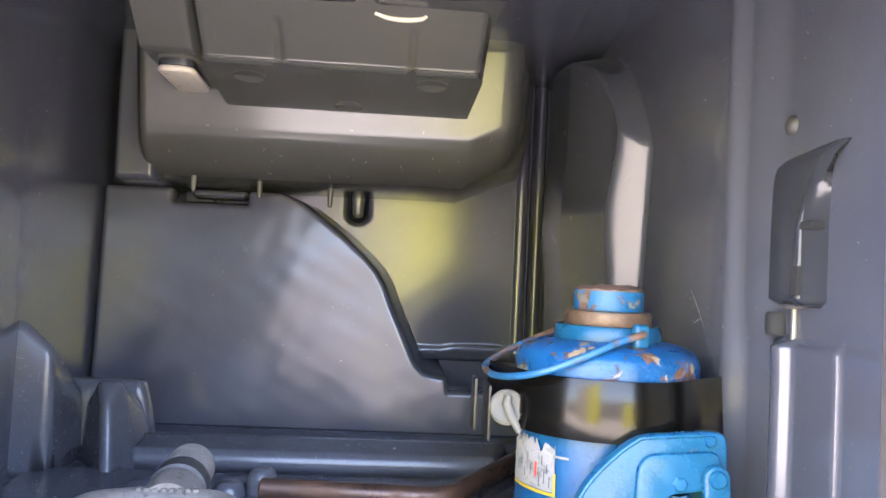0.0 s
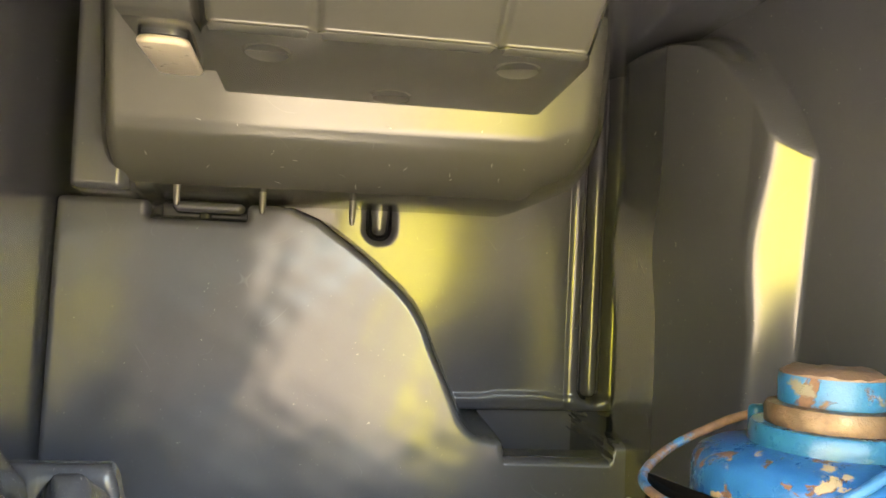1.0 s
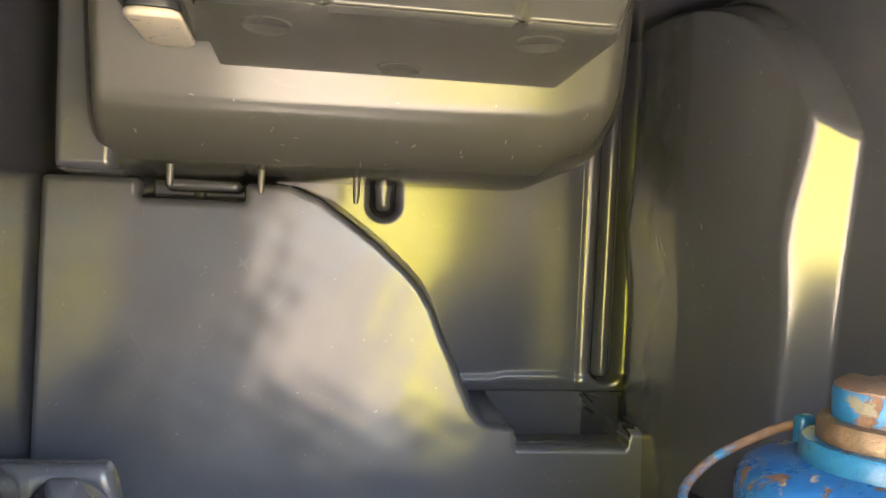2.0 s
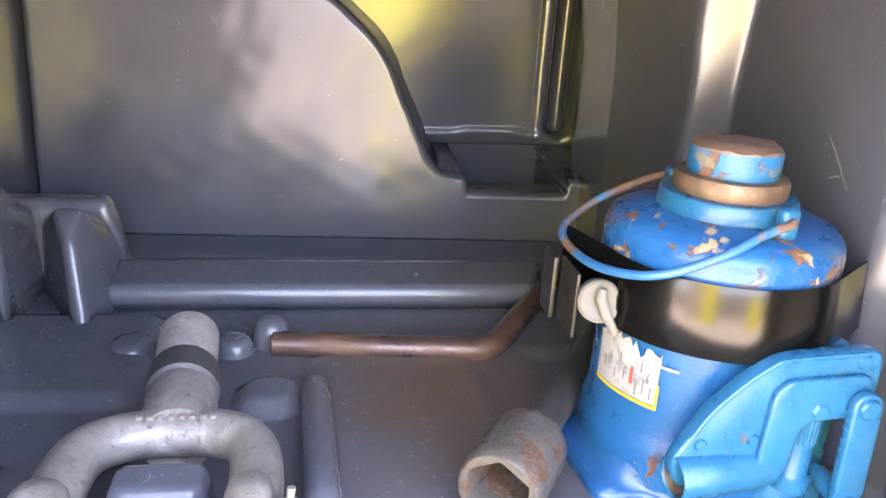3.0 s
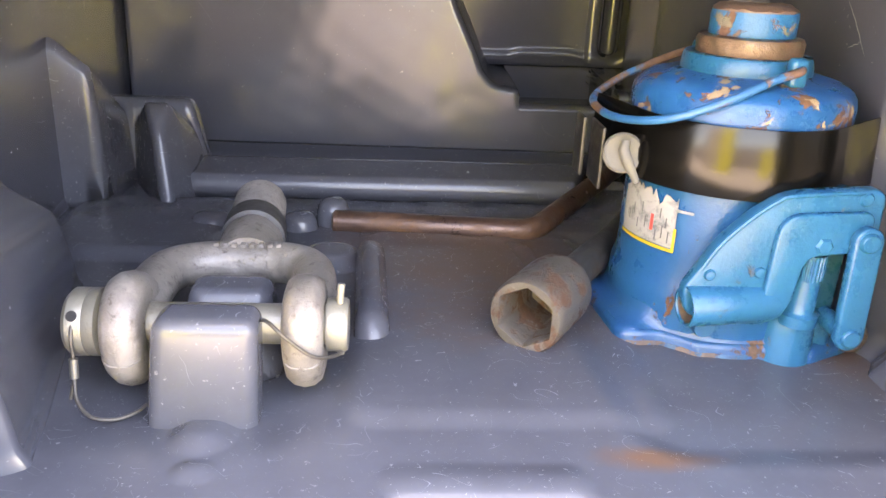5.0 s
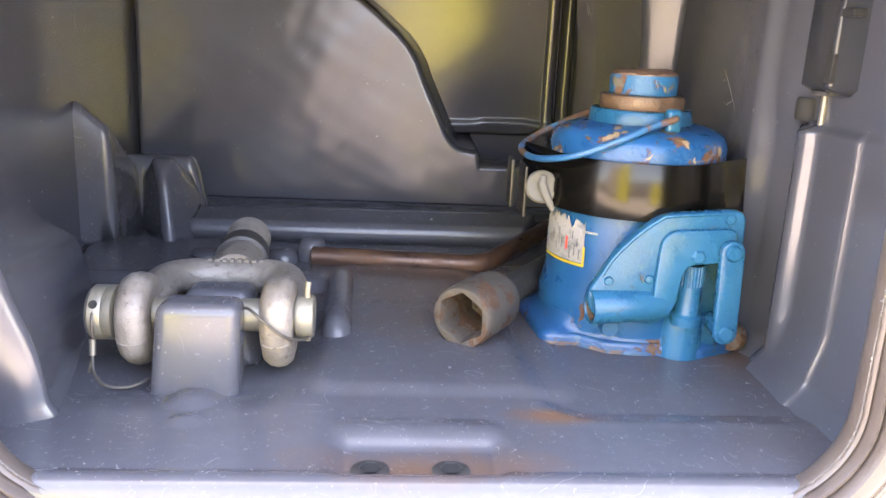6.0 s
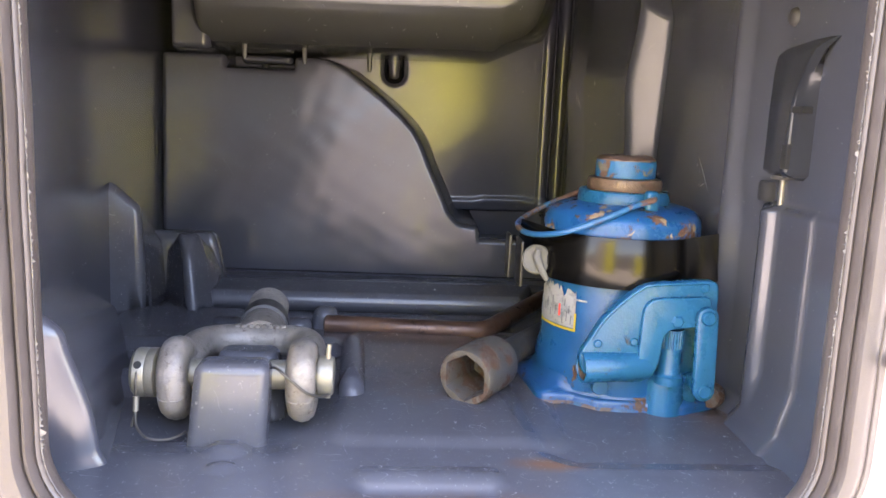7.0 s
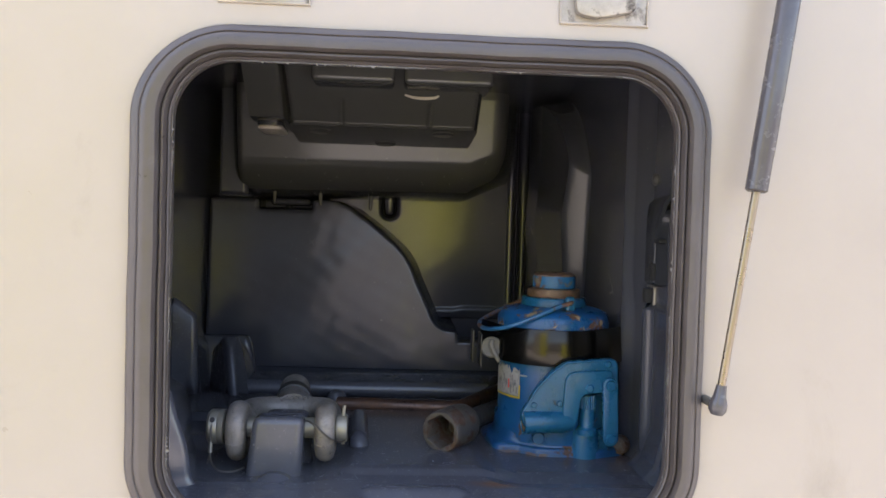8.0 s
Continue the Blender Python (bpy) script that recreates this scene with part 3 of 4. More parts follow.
wall_right = tagged(sheet("wall_right", lambda u, v: (right_x(u, v), u, v), (-0.006, 0.74), (-0.01, 0.47), 0.0016, plastic, flip=True),
                    "dark moulded plastic right wall with an arched bulge", "wall", kind="structure")
ceiling = tagged(sheet("ceiling", lambda u, v: (u, v, ceiling_z(u, v)), (-0.42, 0.27), (-0.006, 0.74), 0.006, plastic),
                 "dark moulded plastic locker ceiling", "ceiling", kind="structure")

# return flanges from the liner to the body panel
def reveal():
    bm = bmesh.new()
    outer = round_rect(X0 - 0.03, X1 + 0.06, Z0 - 0.0, Z1 + 0.07, 0.03, 14)
    inner = round_rect(X0 + 0.004, X1 - 0.004, Z0 + 0.004, Z1 - 0.004, 0.058, 14)
    a = [bm.verts.new((x, 0.004, z)) for x, z in outer]
    b = [bm.verts.new((x, 0.0015, z)) for x, z in inner]
    c = [bm.verts.new((x, -0.010, z)) for x, z in inner]
    for p, q in ((a, b), (b, c)):
        for k in range(len(p)):
            bm.faces.new((p[k], p[(k + 1) % len(p)], q[(k + 1) % len(p)], q[k]))
    return bm


trim = tagged(part("trim", reveal(), plastic, smooth=30), "dark plastic return flange behind the seal", "trim", kind="structure")

# ---- structure: outside, behind the camera ----
def slab(name, x0, x1, y0, y1, z0, z1, mat, label, category):
    return tagged(part(name, block(x0, x1, y0, y1, z0, z1, 0.004, 1), mat), label, category, kind="structure")


GROUND = -1.15
bm = bmesh.new()
for q in ((-1500, -1500), (1500, -1500), (1500, 1500), (-1500, 1500)):
    bm.verts.new((*q, GROUND))
bm.faces.new(bm.verts)
ground = tagged(part("ground", bm, asphalt), "grey asphalt yard under the parked truck", "ground", kind="structure")


# ---- overhead housing ----
overhead = thing("overhead_housing", (-0.1, 0.6, 0.293), "dark moulded plastic housing under the locker roof, yellow reflection tinted in", "housing")


def tier_grid(x0, x1, foot_at, y_at, top, nx, nz):
    bm = bmesh.new()
    rows = []
    for i in range(nx + 1):
        x = x0 + (x1 - x0) * i / nx
        f = foot_at(x)
        rows.append([bm.verts.new((x, y_at(x, k / nz), f + (top - f) * k / nz)) for k in range(nz + 1)])
    return bm, rows


def skin(rows, bm, back):
    """Faces over a grid of rows, its rim drawn back to a plane so that it has depth."""
    for a, b in zip(rows, rows[1:]):
        for k in range(len(a) - 1):
            bm.faces.new((a[k], b[k], b[k + 1], a[k + 1]))
    rim = rows[0] + [r[-1] for r in rows[1:]] + rows[-1][-2::-1] + [r[0] for r in rows[-2:0:-1]]
    far = [bm.verts.new((v.co.x, back, v.co.z)) for v in rim]
    n = len(rim)
    for k in range(n):
        bm.faces.new((rim[k], rim[(k + 1) % n], far[(k + 1) % n], far[k]))
    bm.faces.new(far)
    return bm


def foot1(x):
    return 0.2925 + 0.031 * min(1, max(0, (x - 0.052) / 0.070)) - 0.004 * max(0, -x / 0.3)


def belly(x, t):
    z = foot1(x) + (0.455 - foot1(x)) * t
    s = min(1, (z - foot1(x)) / 0.058)
    y = 0.632 - 0.112 * sqrt(max(0, 1 - (1 - s) ** 2)) - 0.022 * max(0, min(1, (z - 0.34) / 0.1))
    edge = min(1, max(0, (x - 0.082) / 0.046)) ** 2.4 * 0.085 + min(1, max(0, (-0.292 - x) / 0.02)) ** 2 * 0.04
    return y + edge


bm, rows = tier_grid(-0.312, 0.128, foot1, belly, 0.455, 120, 70)
lower_tier = part("lower_tier", skin(rows, bm, 0.69), reflection_tinted_plastic, overhead, smooth=60)


BOX_Z = 0.3675


def box_foot(x):
    return BOX_Z


def box_y(x, t):
    """Underside, crisp front edge, then a face that leans out towards the roof."""
    z = BOX_Z + (0.455 - BOX_Z) * t
    s = min(1, max(0, (z - BOX_Z) / 0.0095))
    y = 0.500 - 0.134 * (s ** 0.9)
    y -= 1.30 * max(0, z - BOX_Z - 0.0115) + 0.0035 * math.exp(-((z - BOX_Z - 0.0105) / 0.0018) ** 2)
    for c in (-0.136, -0.021):
        dent = math.exp(-((x - c) / 0.0030) ** 2) * max(0, min(1, (z - BOX_Z - 0.009) / 0.003)) * max(0, min(1, (BOX_Z + 0.040 - z) / 0.004))
        y += 0.006 * dent
    y += 0.030 * max(0, (x - 0.034) / 0.012) ** 2 + 0.03 * max(0, (-0.197 - x) / 0.012) ** 2
    return y


bm, rows = tier_grid(-0.208, 0.045, box_foot, box_y, 0.455, 150, 90)
upper_box = part("upper_box", skin(rows, bm, 0.56), reflection_tinted_plastic, overhead, smooth=60)
for cx, cy in ((-0.168, 0.404), (-0.080, 0.484), (-0.001, 0.398)):
    w = (0.499 - cy) / 0.132 * 0.0095
    part("moulded_disc", lathe([(0.016, 0.003), (0.016, -0.0008), (0.0145, -0.0018), (0.0125, -0.0006), (0.0, -0.0004)], (cx, cy, BOX_Z + w), 32, (0, 0.14, 1)), reflection_tinted_plastic, upper_box)

# pale arc: the highlight along a moulded notch edge, put in as a part
part("notch_glint", rod(smooth_path([(-0.055, 0.3215, 0.4130), (-0.044, 0.3240, 0.4105), (-0.030, 0.3245, 0.4098), (-0.017, 0.3235, 0.4110), (-0.012, 0.3215, 0.4135)], 6), lambda s: 0.0014 + 0.0008 * sin(pi * s), 10), lens, upper_box, "pale arc standing in for the highlight on a notch edge")

# side tier above the lamp
def side_y(x, t):
    z = 0.3825 + 0.0725 * t
    s = min(1, (z - 0.3825) / 0.003)
    return 0.500 - 0.132 * sqrt(max(0, 1 - (1 - s) ** 2)) - 1.20 * max(0, z - 0.3860) + 0.03 * max(0, (x + 0.217) / 0.008) ** 2 * 0.2


bm, rows = tier_grid(-0.256, -0.2115, lambda x: 0.3825, side_y, 0.455, 40, 60)
part("side_tier", skin(rows, bm, 0.56), reflection_tinted_plastic, overhead, smooth=60)
for x0, x1 in ((-0.168, -0.068), (-0.057, 0.052)):
    part("upper_panel", block(x0, x1, 0.270, 0.350, 0.4180, 0.452, 0.006, 4), reflection_tinted_plastic, overhead, smooth=60)

for x, y, z, l in ((-0.249, 0.560, 0.290, 0.011), (-0.181, 0.585, 0.290, 0.013), (-0.102, 0.600, 0.291, 0.019)):
    part("peg", lathe([(0.0034, 0.006), (0.0030, -l * 0.6), (0.0019, -l), (0.0, -l - 0.0006)], (x, y, z), 16), reflection_tinted_plastic, overhead)

lamp = thing("interior_lamp", (-0.240, 0.457, 0.381), "small oblong locker lamp with a milky beige lens", "lamp")
tilt = Matrix.Translation((-0.2385, 0.4590, 0.3825)) @ Euler((radians(2), 0, radians(3.5))).to_matrix().to_4x4()


def tablet(w, h, r, d0, d1, bevel):
    out = round_rect(-w / 2, w / 2, -h / 2, h / 2, r, 8)
    bm_ = plate(out, d0, d1, bevel, "xy", 3)
    bmesh.ops.transform(bm_, matrix=tilt, verts=bm_.verts)
    return bm_


part("lamp_base", tablet(0.033, 0.109, 0.012, 0.004, -0.001, 0.001), latch_plastic, lamp)
part("lens", tablet(0.034, 0.110, 0.012, -0.001, -0.007, 0.0028), lens, lamp, "milky beige lamp lens")

# ---- fasteners on the back wall ----
def clip_plug(x, y, z):
    c = thing("push_clip", (x, y, z), "small black plastic push clip holding the liner", "clip", "liner clips")
    part("clip_head", lathe([(0.0, -0.003), (0.003, -0.0027), (0.0052, -0.0012), (0.0056, 0.0), (0.003, 0.004)], (x, y, z), 20, (0, 1, 0)), latch_plastic, c)


clip_plug(0.099, 0.7135, 0.0765)
clip_plug(-0.236, 0.634, 0.2735)

# ---- lock unit on the right wall ----
latch = thing("lock_unit", (0.222, 0.14, 0.19), "dark plastic hatch lock unit with rod on the locker wall", "lock")


def lock_cover():
    """A cover with an upright ridge that sweeps towards the opening at its top."""
    bm_ = bmesh.new()
    loops = []
    for k in range(25):
        z = 0.1915 + 0.0955 * k / 24
        t = min(1, max(0, (z - 0.238) / 0.049))
        ridge = 0.1235 - 0.030 * t ** 1.6
        left = 0.1800 - 0.020 * max(0, (z - 0.262) / 0.025) ** 2
        right = 0.094
        d = 0.006 * max(0, (z - 0.277) / 0.010) ** 2 + 0.004 * max(0, (0.1945 - z) / 0.003) ** 2
        ring = [(0.232, left + 0.002), (0.2145, left), (0.2120, left - 0.003), (0.2078, ridge + 0.020), (0.2060, ridge + 0.007), (0.2056, ridge + 0.002), (0.2062, ridge - 0.003), (0.2085, ridge - 0.008), (0.2150, right + 0.010), (0.2160, right), (0.234, right)]
        loops.append([bm_.verts.new((x + d, y, z)) for x, y in ring])
    for a, b in zip(loops, loops[1:]):
        for k in range(len(a) - 1):
            bm_.faces.new((a[k], a[k + 1], b[k + 1], b[k]))
    for end in (loops[0], loops[-1]):
        bm_.faces.new(end)
    return bm_


part("lock_cover", lock_cover(), latch_plastic, latch, smooth=50)
ridge_pts = []
for k in range(13):
    z = 0.1965 + 0.084 * k / 12
    ridge_pts.append((0.2085 + 0.004 * (k / 12) ** 4, 0.1245 - 0.030 * min(1, max(0, (z - 0.238) / 0.049)) ** 1.6, z))
part("cover_ridge", rod(ridge_pts, lambda s: 0.0046 - 0.0022 * s ** 3, 20), latch_plastic, latch, smooth=70)
# slots are solid near-black blocks, their inner shade given by colour
part("slot", block(0.2036, 0.2140, 0.1195, 0.1275, 0.1985, 0.2160, 0.0005, 1), hollow, latch, "slot in the cover, its shade painted near-black")
part("slot", block(0.2052, 0.2160, 0.1080, 0.1225, 0.2375, 0.2420, 0.0005, 1), hollow, latch, "slot in the cover, its shade painted near-black")
for w, z in ((0.022, 0.2480), (0.010, 0.2360), (0.016, 0.2315), (0.014, 0.2265), (0.022, 0.2140), (0.010, 0.2080)):
    part("faint_print", plate([(0.2093, 0.150), (0.2118, 0.150 + w), (0.2128, 0.150 + w), (0.2103, 0.150)], z, z + 0.0016, 0, "xy"), grey_ink, latch)
part("lock_rod", rod([(0.2140, 0.140, 0.195), (0.2140, 0.140, 0.150)], 0.0023, 14), bright_steel, latch, "shiny steel lock rod")
part("rod_washer", lathe([(0.0, 0.0), (0.0085, 0.0), (0.0090, -0.0012), (0.0085, -0.0024), (0.0, -0.0024)], (0.2140, 0.140, 0.1925), 24), black_ring, latch, "small dark washer on the lock rod")
part("rod_clip", lathe([(0.0035, 0.0), (0.0078, 0.0), (0.0085, 0.002), (0.0085, 0.012), (0.0075, 0.0145), (0.0035, 0.0145)], (0.2150, 0.160, 0.1725), 28), hollow, latch, "dark rod guide")
bolt = thing("fixing_bolt", (0.2150, 0.150, 0.305), "round-headed dark fixing bolt in the locker wall", "bolt")
part("bolt_head", lathe([(0.0072, 0.03), (0.0072, 0.0), (0.006, -0.003), (0.0035, -0.0045), (0.0, -0.005)], (0.2150, 0.150, 0.305), 24, (1, 0, 0)), black_ring, bolt)

# ---- front edge bolts ----
for x in (-0.066, -0.0235):
    b = thing("floor_bolt", (x, 0.014, -0.010), "dark recessed bolt in the locker sill", "bolt", "sill bolts")
    part("bolt_head", lathe([(0.0, 0.0035), (0.006, 0.003), (0.011, 0.0022), (0.0125, 0.0), (0.0125, -0.004)], (x, 0.013, -0.0052), 24), black_ring, b)
    # near-black disc paints the shade in the bolt's socket
    part("recess", lathe([(0.006, 0.0042), (0.0055, 0.0036), (0.0, 0.0036)], (x, 0.013, -0.0052), 6), hollow, b)

# ---- bottle jack ----
JX, JY = 0.1242, 0.231
jack = thing("bottle_jack", (JX, JY, -0.004), "blue-painted hydraulic bottle jack with rusty chips and torn label, strapped upright", "jack")
FLOOR_J = -0.0042
body = part("cylinder", lathe([(0.0, 0.012), (0.0650, 0.012), (0.0652, 0.026), (0.0646, 0.034), (0.0628, 0.0395), (0.0620, 0.0440), (0.0615, 0.052), (0.0615, 0.060), (0.0615, 0.126), (0.0, 0.126)], (JX, JY, 0), 96), blue, jack)
dome = part("dome", lathe([(0.0, 0.124), (0.0635, 0.124), (0.0642, 0.128), (0.0645, 0.1445), (0.0636, 0.1495), (0.0610, 0.1535), (0.055, 0.1568), (0.047, 0.1590), (0.0375, 0.1607), (0.0, 0.1607)], (JX, JY, 0), 96), dome_blue, jack, "blue dome with rust and chipped paint")
part("collar", lathe([(0.0, 0.158), (0.0375, 0.158), (0.0380, 0.1605), (0.0370, 0.169), (0.0360, 0.1702), (0.0, 0.1702)], (JX, JY, 0), 72), pump_blue, jack)
part("gland_nut", lathe([(0.0, 0.169), (0.0290, 0.169), (0.0305, 0.1705), (0.0308, 0.1775), (0.0295, 0.180), (0.026, 0.1808), (0.0, 0.1808)], (JX, JY, 0), 72), rust_ring, jack, "worn brown steel gland nut")


def saddle():
    bm_ = lathe([(0.0, 0.179), (0.0240, 0.179), (0.0246, 0.182), (0.0247, 0.192), (0.0242, 0.1945), (0.0, 0.1945)], (JX, JY, 0), 72)
    top = lathe([(0.0, 0.1925), (0.0243, 0.1925), (0.0240, 0.1955), (0.0205, 0.1978), (0.015, 0.1985), (0.008, 0.1982), (0.0, 0.1975)], (JX, JY, 0), 72)
    for v in top.verts:
        if v.co.z > 0.190:
            v.co.z += 0.0016 * noise.noise(v.co * 60) + 0.0010 * noise.noise(v.co * 170)
    return bm_, top


side_mesh, top_mesh = saddle()
saddle_part = part("saddle", side_mesh, saddle_blue, jack, "chipped blue saddle with a rusty worn top")
part("worn_top", top_mesh, saddle_rust, saddle_part, "rough top worn to brown rust")


def base_plate():
    pts = [(0.046, 0.262), (0.048, 0.230), (0.0525, 0.187), (0.060, 0.181), (0.083, 0.183), (0.098, 0.167), (0.108, 0.168), (0.121, 0.1715), (0.131, 0.170), (0.141, 0.161), (0.162, 0.159), (0.173, 0.165), (0.196, 0.176), (0.202, 0.200), (0.200, 0.268), (0.172, 0.300), (0.078, 0.300)]
    edge = arc_outline(pts, 0.006, 4)
    bm_ = bmesh.new()
    n, r0 = 120, 0.0640
    reach = []
    for k in range(n):
        a = 2 * pi * k / n
        d = Vector((cos(a), sin(a)))
        best = r0 + 0.002
        for (x0, y0), (x1, y1) in zip(edge, edge[1:] + edge[:1]):
            ex, ey, px, py = x1 - x0, y1 - y0, x0 - JX, y0 - JY
            den = d.x * ey - d.y * ex
            if abs(den) > 1e-9:
                t, u = (px * ey - py * ex) / den, (px * d.y - py * d.x) / den
                if 0 <= u <= 1 and t > best:
                    best = t
        reach.append(best)
    loops = []
    for f, inset, z in ((1, 0.0, FLOOR_J), (1, 0.0, 0.0055), (1, 0.0012, 0.0082), (0.97, 0.003, 0.0092), (0.78, 0.0, 0.0098), (0.55, 0.0, 0.0108), (0.34, 0.0, 0.0130), (0.17, 0.0, 0.0168), (0.06, 0.0, 0.0225), (0.0, 0.0, 0.0280), (-0.3, 0.0, 0.0280)):
        loops.append([bm_.verts.new((JX + cos(2 * pi * k / n) * (r0 + (R_ - r0) * f - inset), JY + sin(2 * pi * k / n) * (r0 + (R_ - r0) * f - inset), z)) for k, R_ in enumerate(reach)])
    for p, q in zip(loops, loops[1:]):
        for k in range(n):
            bm_.faces.new((p[k], p[(k + 1) % n], q[(k + 1) % n], q[k]))
    bm_.faces.new(loops[0][::-1])
    bm_.faces.new(loops[-1])
    rim = bmesh.new()
    rows_ = []
    for k in range(52, 92):
        a, w = 2 * pi * k / n, 0.5 + 0.5 * noise.noise((k * 0.21, 0.0, 1.0))
        rows_.append([rim.verts.new((JX + cos(a) * (reach[k] + o), JY + sin(a) * (reach[k] + o), z)) for o, z in ((0.0004, FLOOR_J), (0.0004, 0.0010 + 0.0025 * w), (-0.0006, 0.0020 + 0.0030 * w), (-0.004, 0.0))])
    for p, q in zip(rows_, rows_[1:]):
        for j in range(3):
            rim.faces.new((p[j], q[j], q[j + 1], p[j + 1]))
    return bm_, rim


foot_mesh, rim_mesh = base_plate()
foot = part("base", foot_mesh, base_blue, jack, "blue cast base with scuffed rusty edges", smooth=50)
part("worn_rim", rim_mesh, rim_wear, foot, "rim worn to primer and rust", smooth=50)
part("pump_housing", plate(arc_outline([(0.1075, 0.169), (0.118, 0.1725), (0.131, 0.1715), (0.140, 0.166), (0.178, 0.168), (0.178, 0.205), (0.1075, 0.205)], 0.004, 3), -0.002, 0.030, 0.003, "xy", 3), pump_blue, jack, smooth=50)
part("pump_boss", lathe([(0.0, -0.004), (0.0172, -0.004), (0.0168, 0.004), (0.0160, 0.020), (0.0156, 0.0265), (0.0142, 0.0302), (0.0115, 0.0318), (0.0, 0.0320)], (0.1515, 0.1735, 0), 40), pump_blue, jack)
PX, PLY = 0.1515, 0.1640
part("plunger", lathe([(0.0, 0.026), (0.0112, 0.026), (0.0114, 0.0325), (0.0094, 0.0340), (0.0086, 0.0350), (0.0086, 0.0555), (0.0, 0.0555)], (PX, PLY, 0), 32), pump_blue, jack)


def knurl():
    bm_ = bmesh.new()
    low, high = [], []
    for k in range(96):
        r = 0.0088 + (0.0006 if k % 4 < 2 else 0.0)
        a = 2 * pi * k / 96
        low.append(bm_.verts.new((PX + r * cos(a), PLY + r * sin(a), 0.0550)))
        high.append(bm_.verts.new((PX + r * cos(a), PLY + r * sin(a), 0.0700)))
    for k in range(96):
        bm_.faces.new((low[k], low[(k + 1) % 96], high[(k + 1) % 96], high[k]))
    bm_.faces.new(high)
    bm_.faces.new(low[::-1])
    return bm_


part("pump_column", block(0.140, 0.180, 0.1760, 0.1880, 0.010, 0.103, 0.003, 3), pump_blue, jack, smooth=50)
part("knurled_nut", knurl(), pump_blue, jack, smooth=20)
outline = arc_outline([(0.0765, 0.050), (0.084, 0.0625), (0.093, 0.0785), (0.108, 0.0945), (0.121, 0.1045), (0.130, 0.1075), (0.166, 0.1105), (0.1770, 0.1105), (0.1810, 0.106), (0.1815, 0.0745), (0.163, 0.0735), (0.1425, 0.0715), (0.1390, 0.064), (0.1375, 0.045), (0.134, 0.033), (0.125, 0.0285), (0.092, 0.030), (0.080, 0.036)], 0.005, 5)
bracket = part("lever_bracket", plate(outline, 0.1530, 0.1625, 0.0022, segments=3), pump_blue, jack, smooth=50)
part("lever_cheek", plate(arc_outline([(0.110, 0.046), (0.112, 0.086), (0.124, 0.098), (0.172, 0.101), (0.174, 0.082), (0.146, 0.0765), (0.1375, 0.070), (0.1345, 0.046)], 0.008, 4), 0.1620, 0.172, 0.002), pump_blue, jack, smooth=50)
part("raised_panel", plate(arc_outline([(0.1215, 0.050), (0.1230, 0.089), (0.1295, 0.0965), (0.1745, 0.0990), (0.1765, 0.0765), (0.163, 0.0745), (0.1435, 0.0725), (0.1400, 0.065), (0.1385, 0.046), (0.133, 0.035), (0.1235, 0.036)], 0.006, 5), 0.1490, 0.1540, 0.0016, segments=3), pump_blue, bracket, "thick cast middle of the bracket", smooth=60)
part("ridge", rod(smooth_path([(0.0855, 0.1532, 0.063), (0.0940, 0.1532, 0.0775), (0.1085, 0.1532, 0.0930), (0.1215, 0.1532, 0.1030), (0.1300, 0.1532, 0.1060), (0.170, 0.1532, 0.1090)], 6), 0.0013, 10), pump_blue, bracket)


def handle_socket():
    a, b = Vector((0.0790, 0.1530, 0.0405)), Vector((0.1370, 0.1600, 0.0420))
    way = (b - a).normalized()
    l = (b - a).length
    return lathe([(0.0, 0.030), (0.0100, 0.030), (0.0100, 0.0008), (0.0106, 0.0), (0.0116, 0.0), (0.0121, 0.0010), (0.0121, l - 0.010), (0.010, l - 0.003), (0.004, l), (0.0, l)], a, 40, way)


part("handle_socket", handle_socket(), pump_blue, jack, "blue tube that takes the pump handle, rim worn")
part("socket_lining", lathe([(0.0, 0.0295), (0.0098, 0.0295), (0.0098, 0.0012)], (0.0790, 0.1530, 0.0405), 32, (0.0580, 0.0070, 0.0015)), rust_ring, jack, "rusty bore of the handle tube")
arm_pts = []
for k in range(25):
    a = radians(0 + 180 * k / 24)
    arm_pts.append((0.1706 + 0.0082 * cos(a), 0.0838 + 0.0082 * sin(a)))
for k in range(25):
    a = radians(180 + 180 * k / 24)
    arm_pts.append((0.1728 + 0.0082 * cos(a), 0.0265 + 0.0082 * sin(a)))
arm = part("link_arm", plate(arm_pts, 0.1425, 0.1490, 0.0015), pump_blue, jack, smooth=50)
for x, z, y in ((0.1706, 0.0838, 0.1425), (0.1728, 0.0265, 0.1425)):
    part("pivot_pin", lathe([(0.0, -0.0022), (0.0045, -0.002), (0.0056, -0.0008), (0.0058, 0.0), (0.0058, 0.030)], (x, y, z), 28, (0, 1, 0)), pump_blue, arm)
for x, z, r, y in ((0.1495, 0.0790, 0.0052, 0.1492), (0.1695, 0.1050, 0.0040, 0.1532), (0.0905, 0.0595, 0.0034, 0.1532), (0.1185, 0.0615, 0.0034, 0.1532)):
    part("rivet", lathe([(0.0, -0.0020), (r * 0.75, -0.0017), (r, -0.0004), (r, 0.004)], (x, y, z), 6 if r > 0.005 else 20, (0, 1, 0)), pump_blue, bracket)
part("release_valve", lathe([(0.0, -0.006), (0.006, -0.006), (0.0068, -0.004), (0.0068, 0.012)], (0.099, 0.172, 0.020), 24, (0, 1, 0)), bare_blue, jack, "rusting release valve")
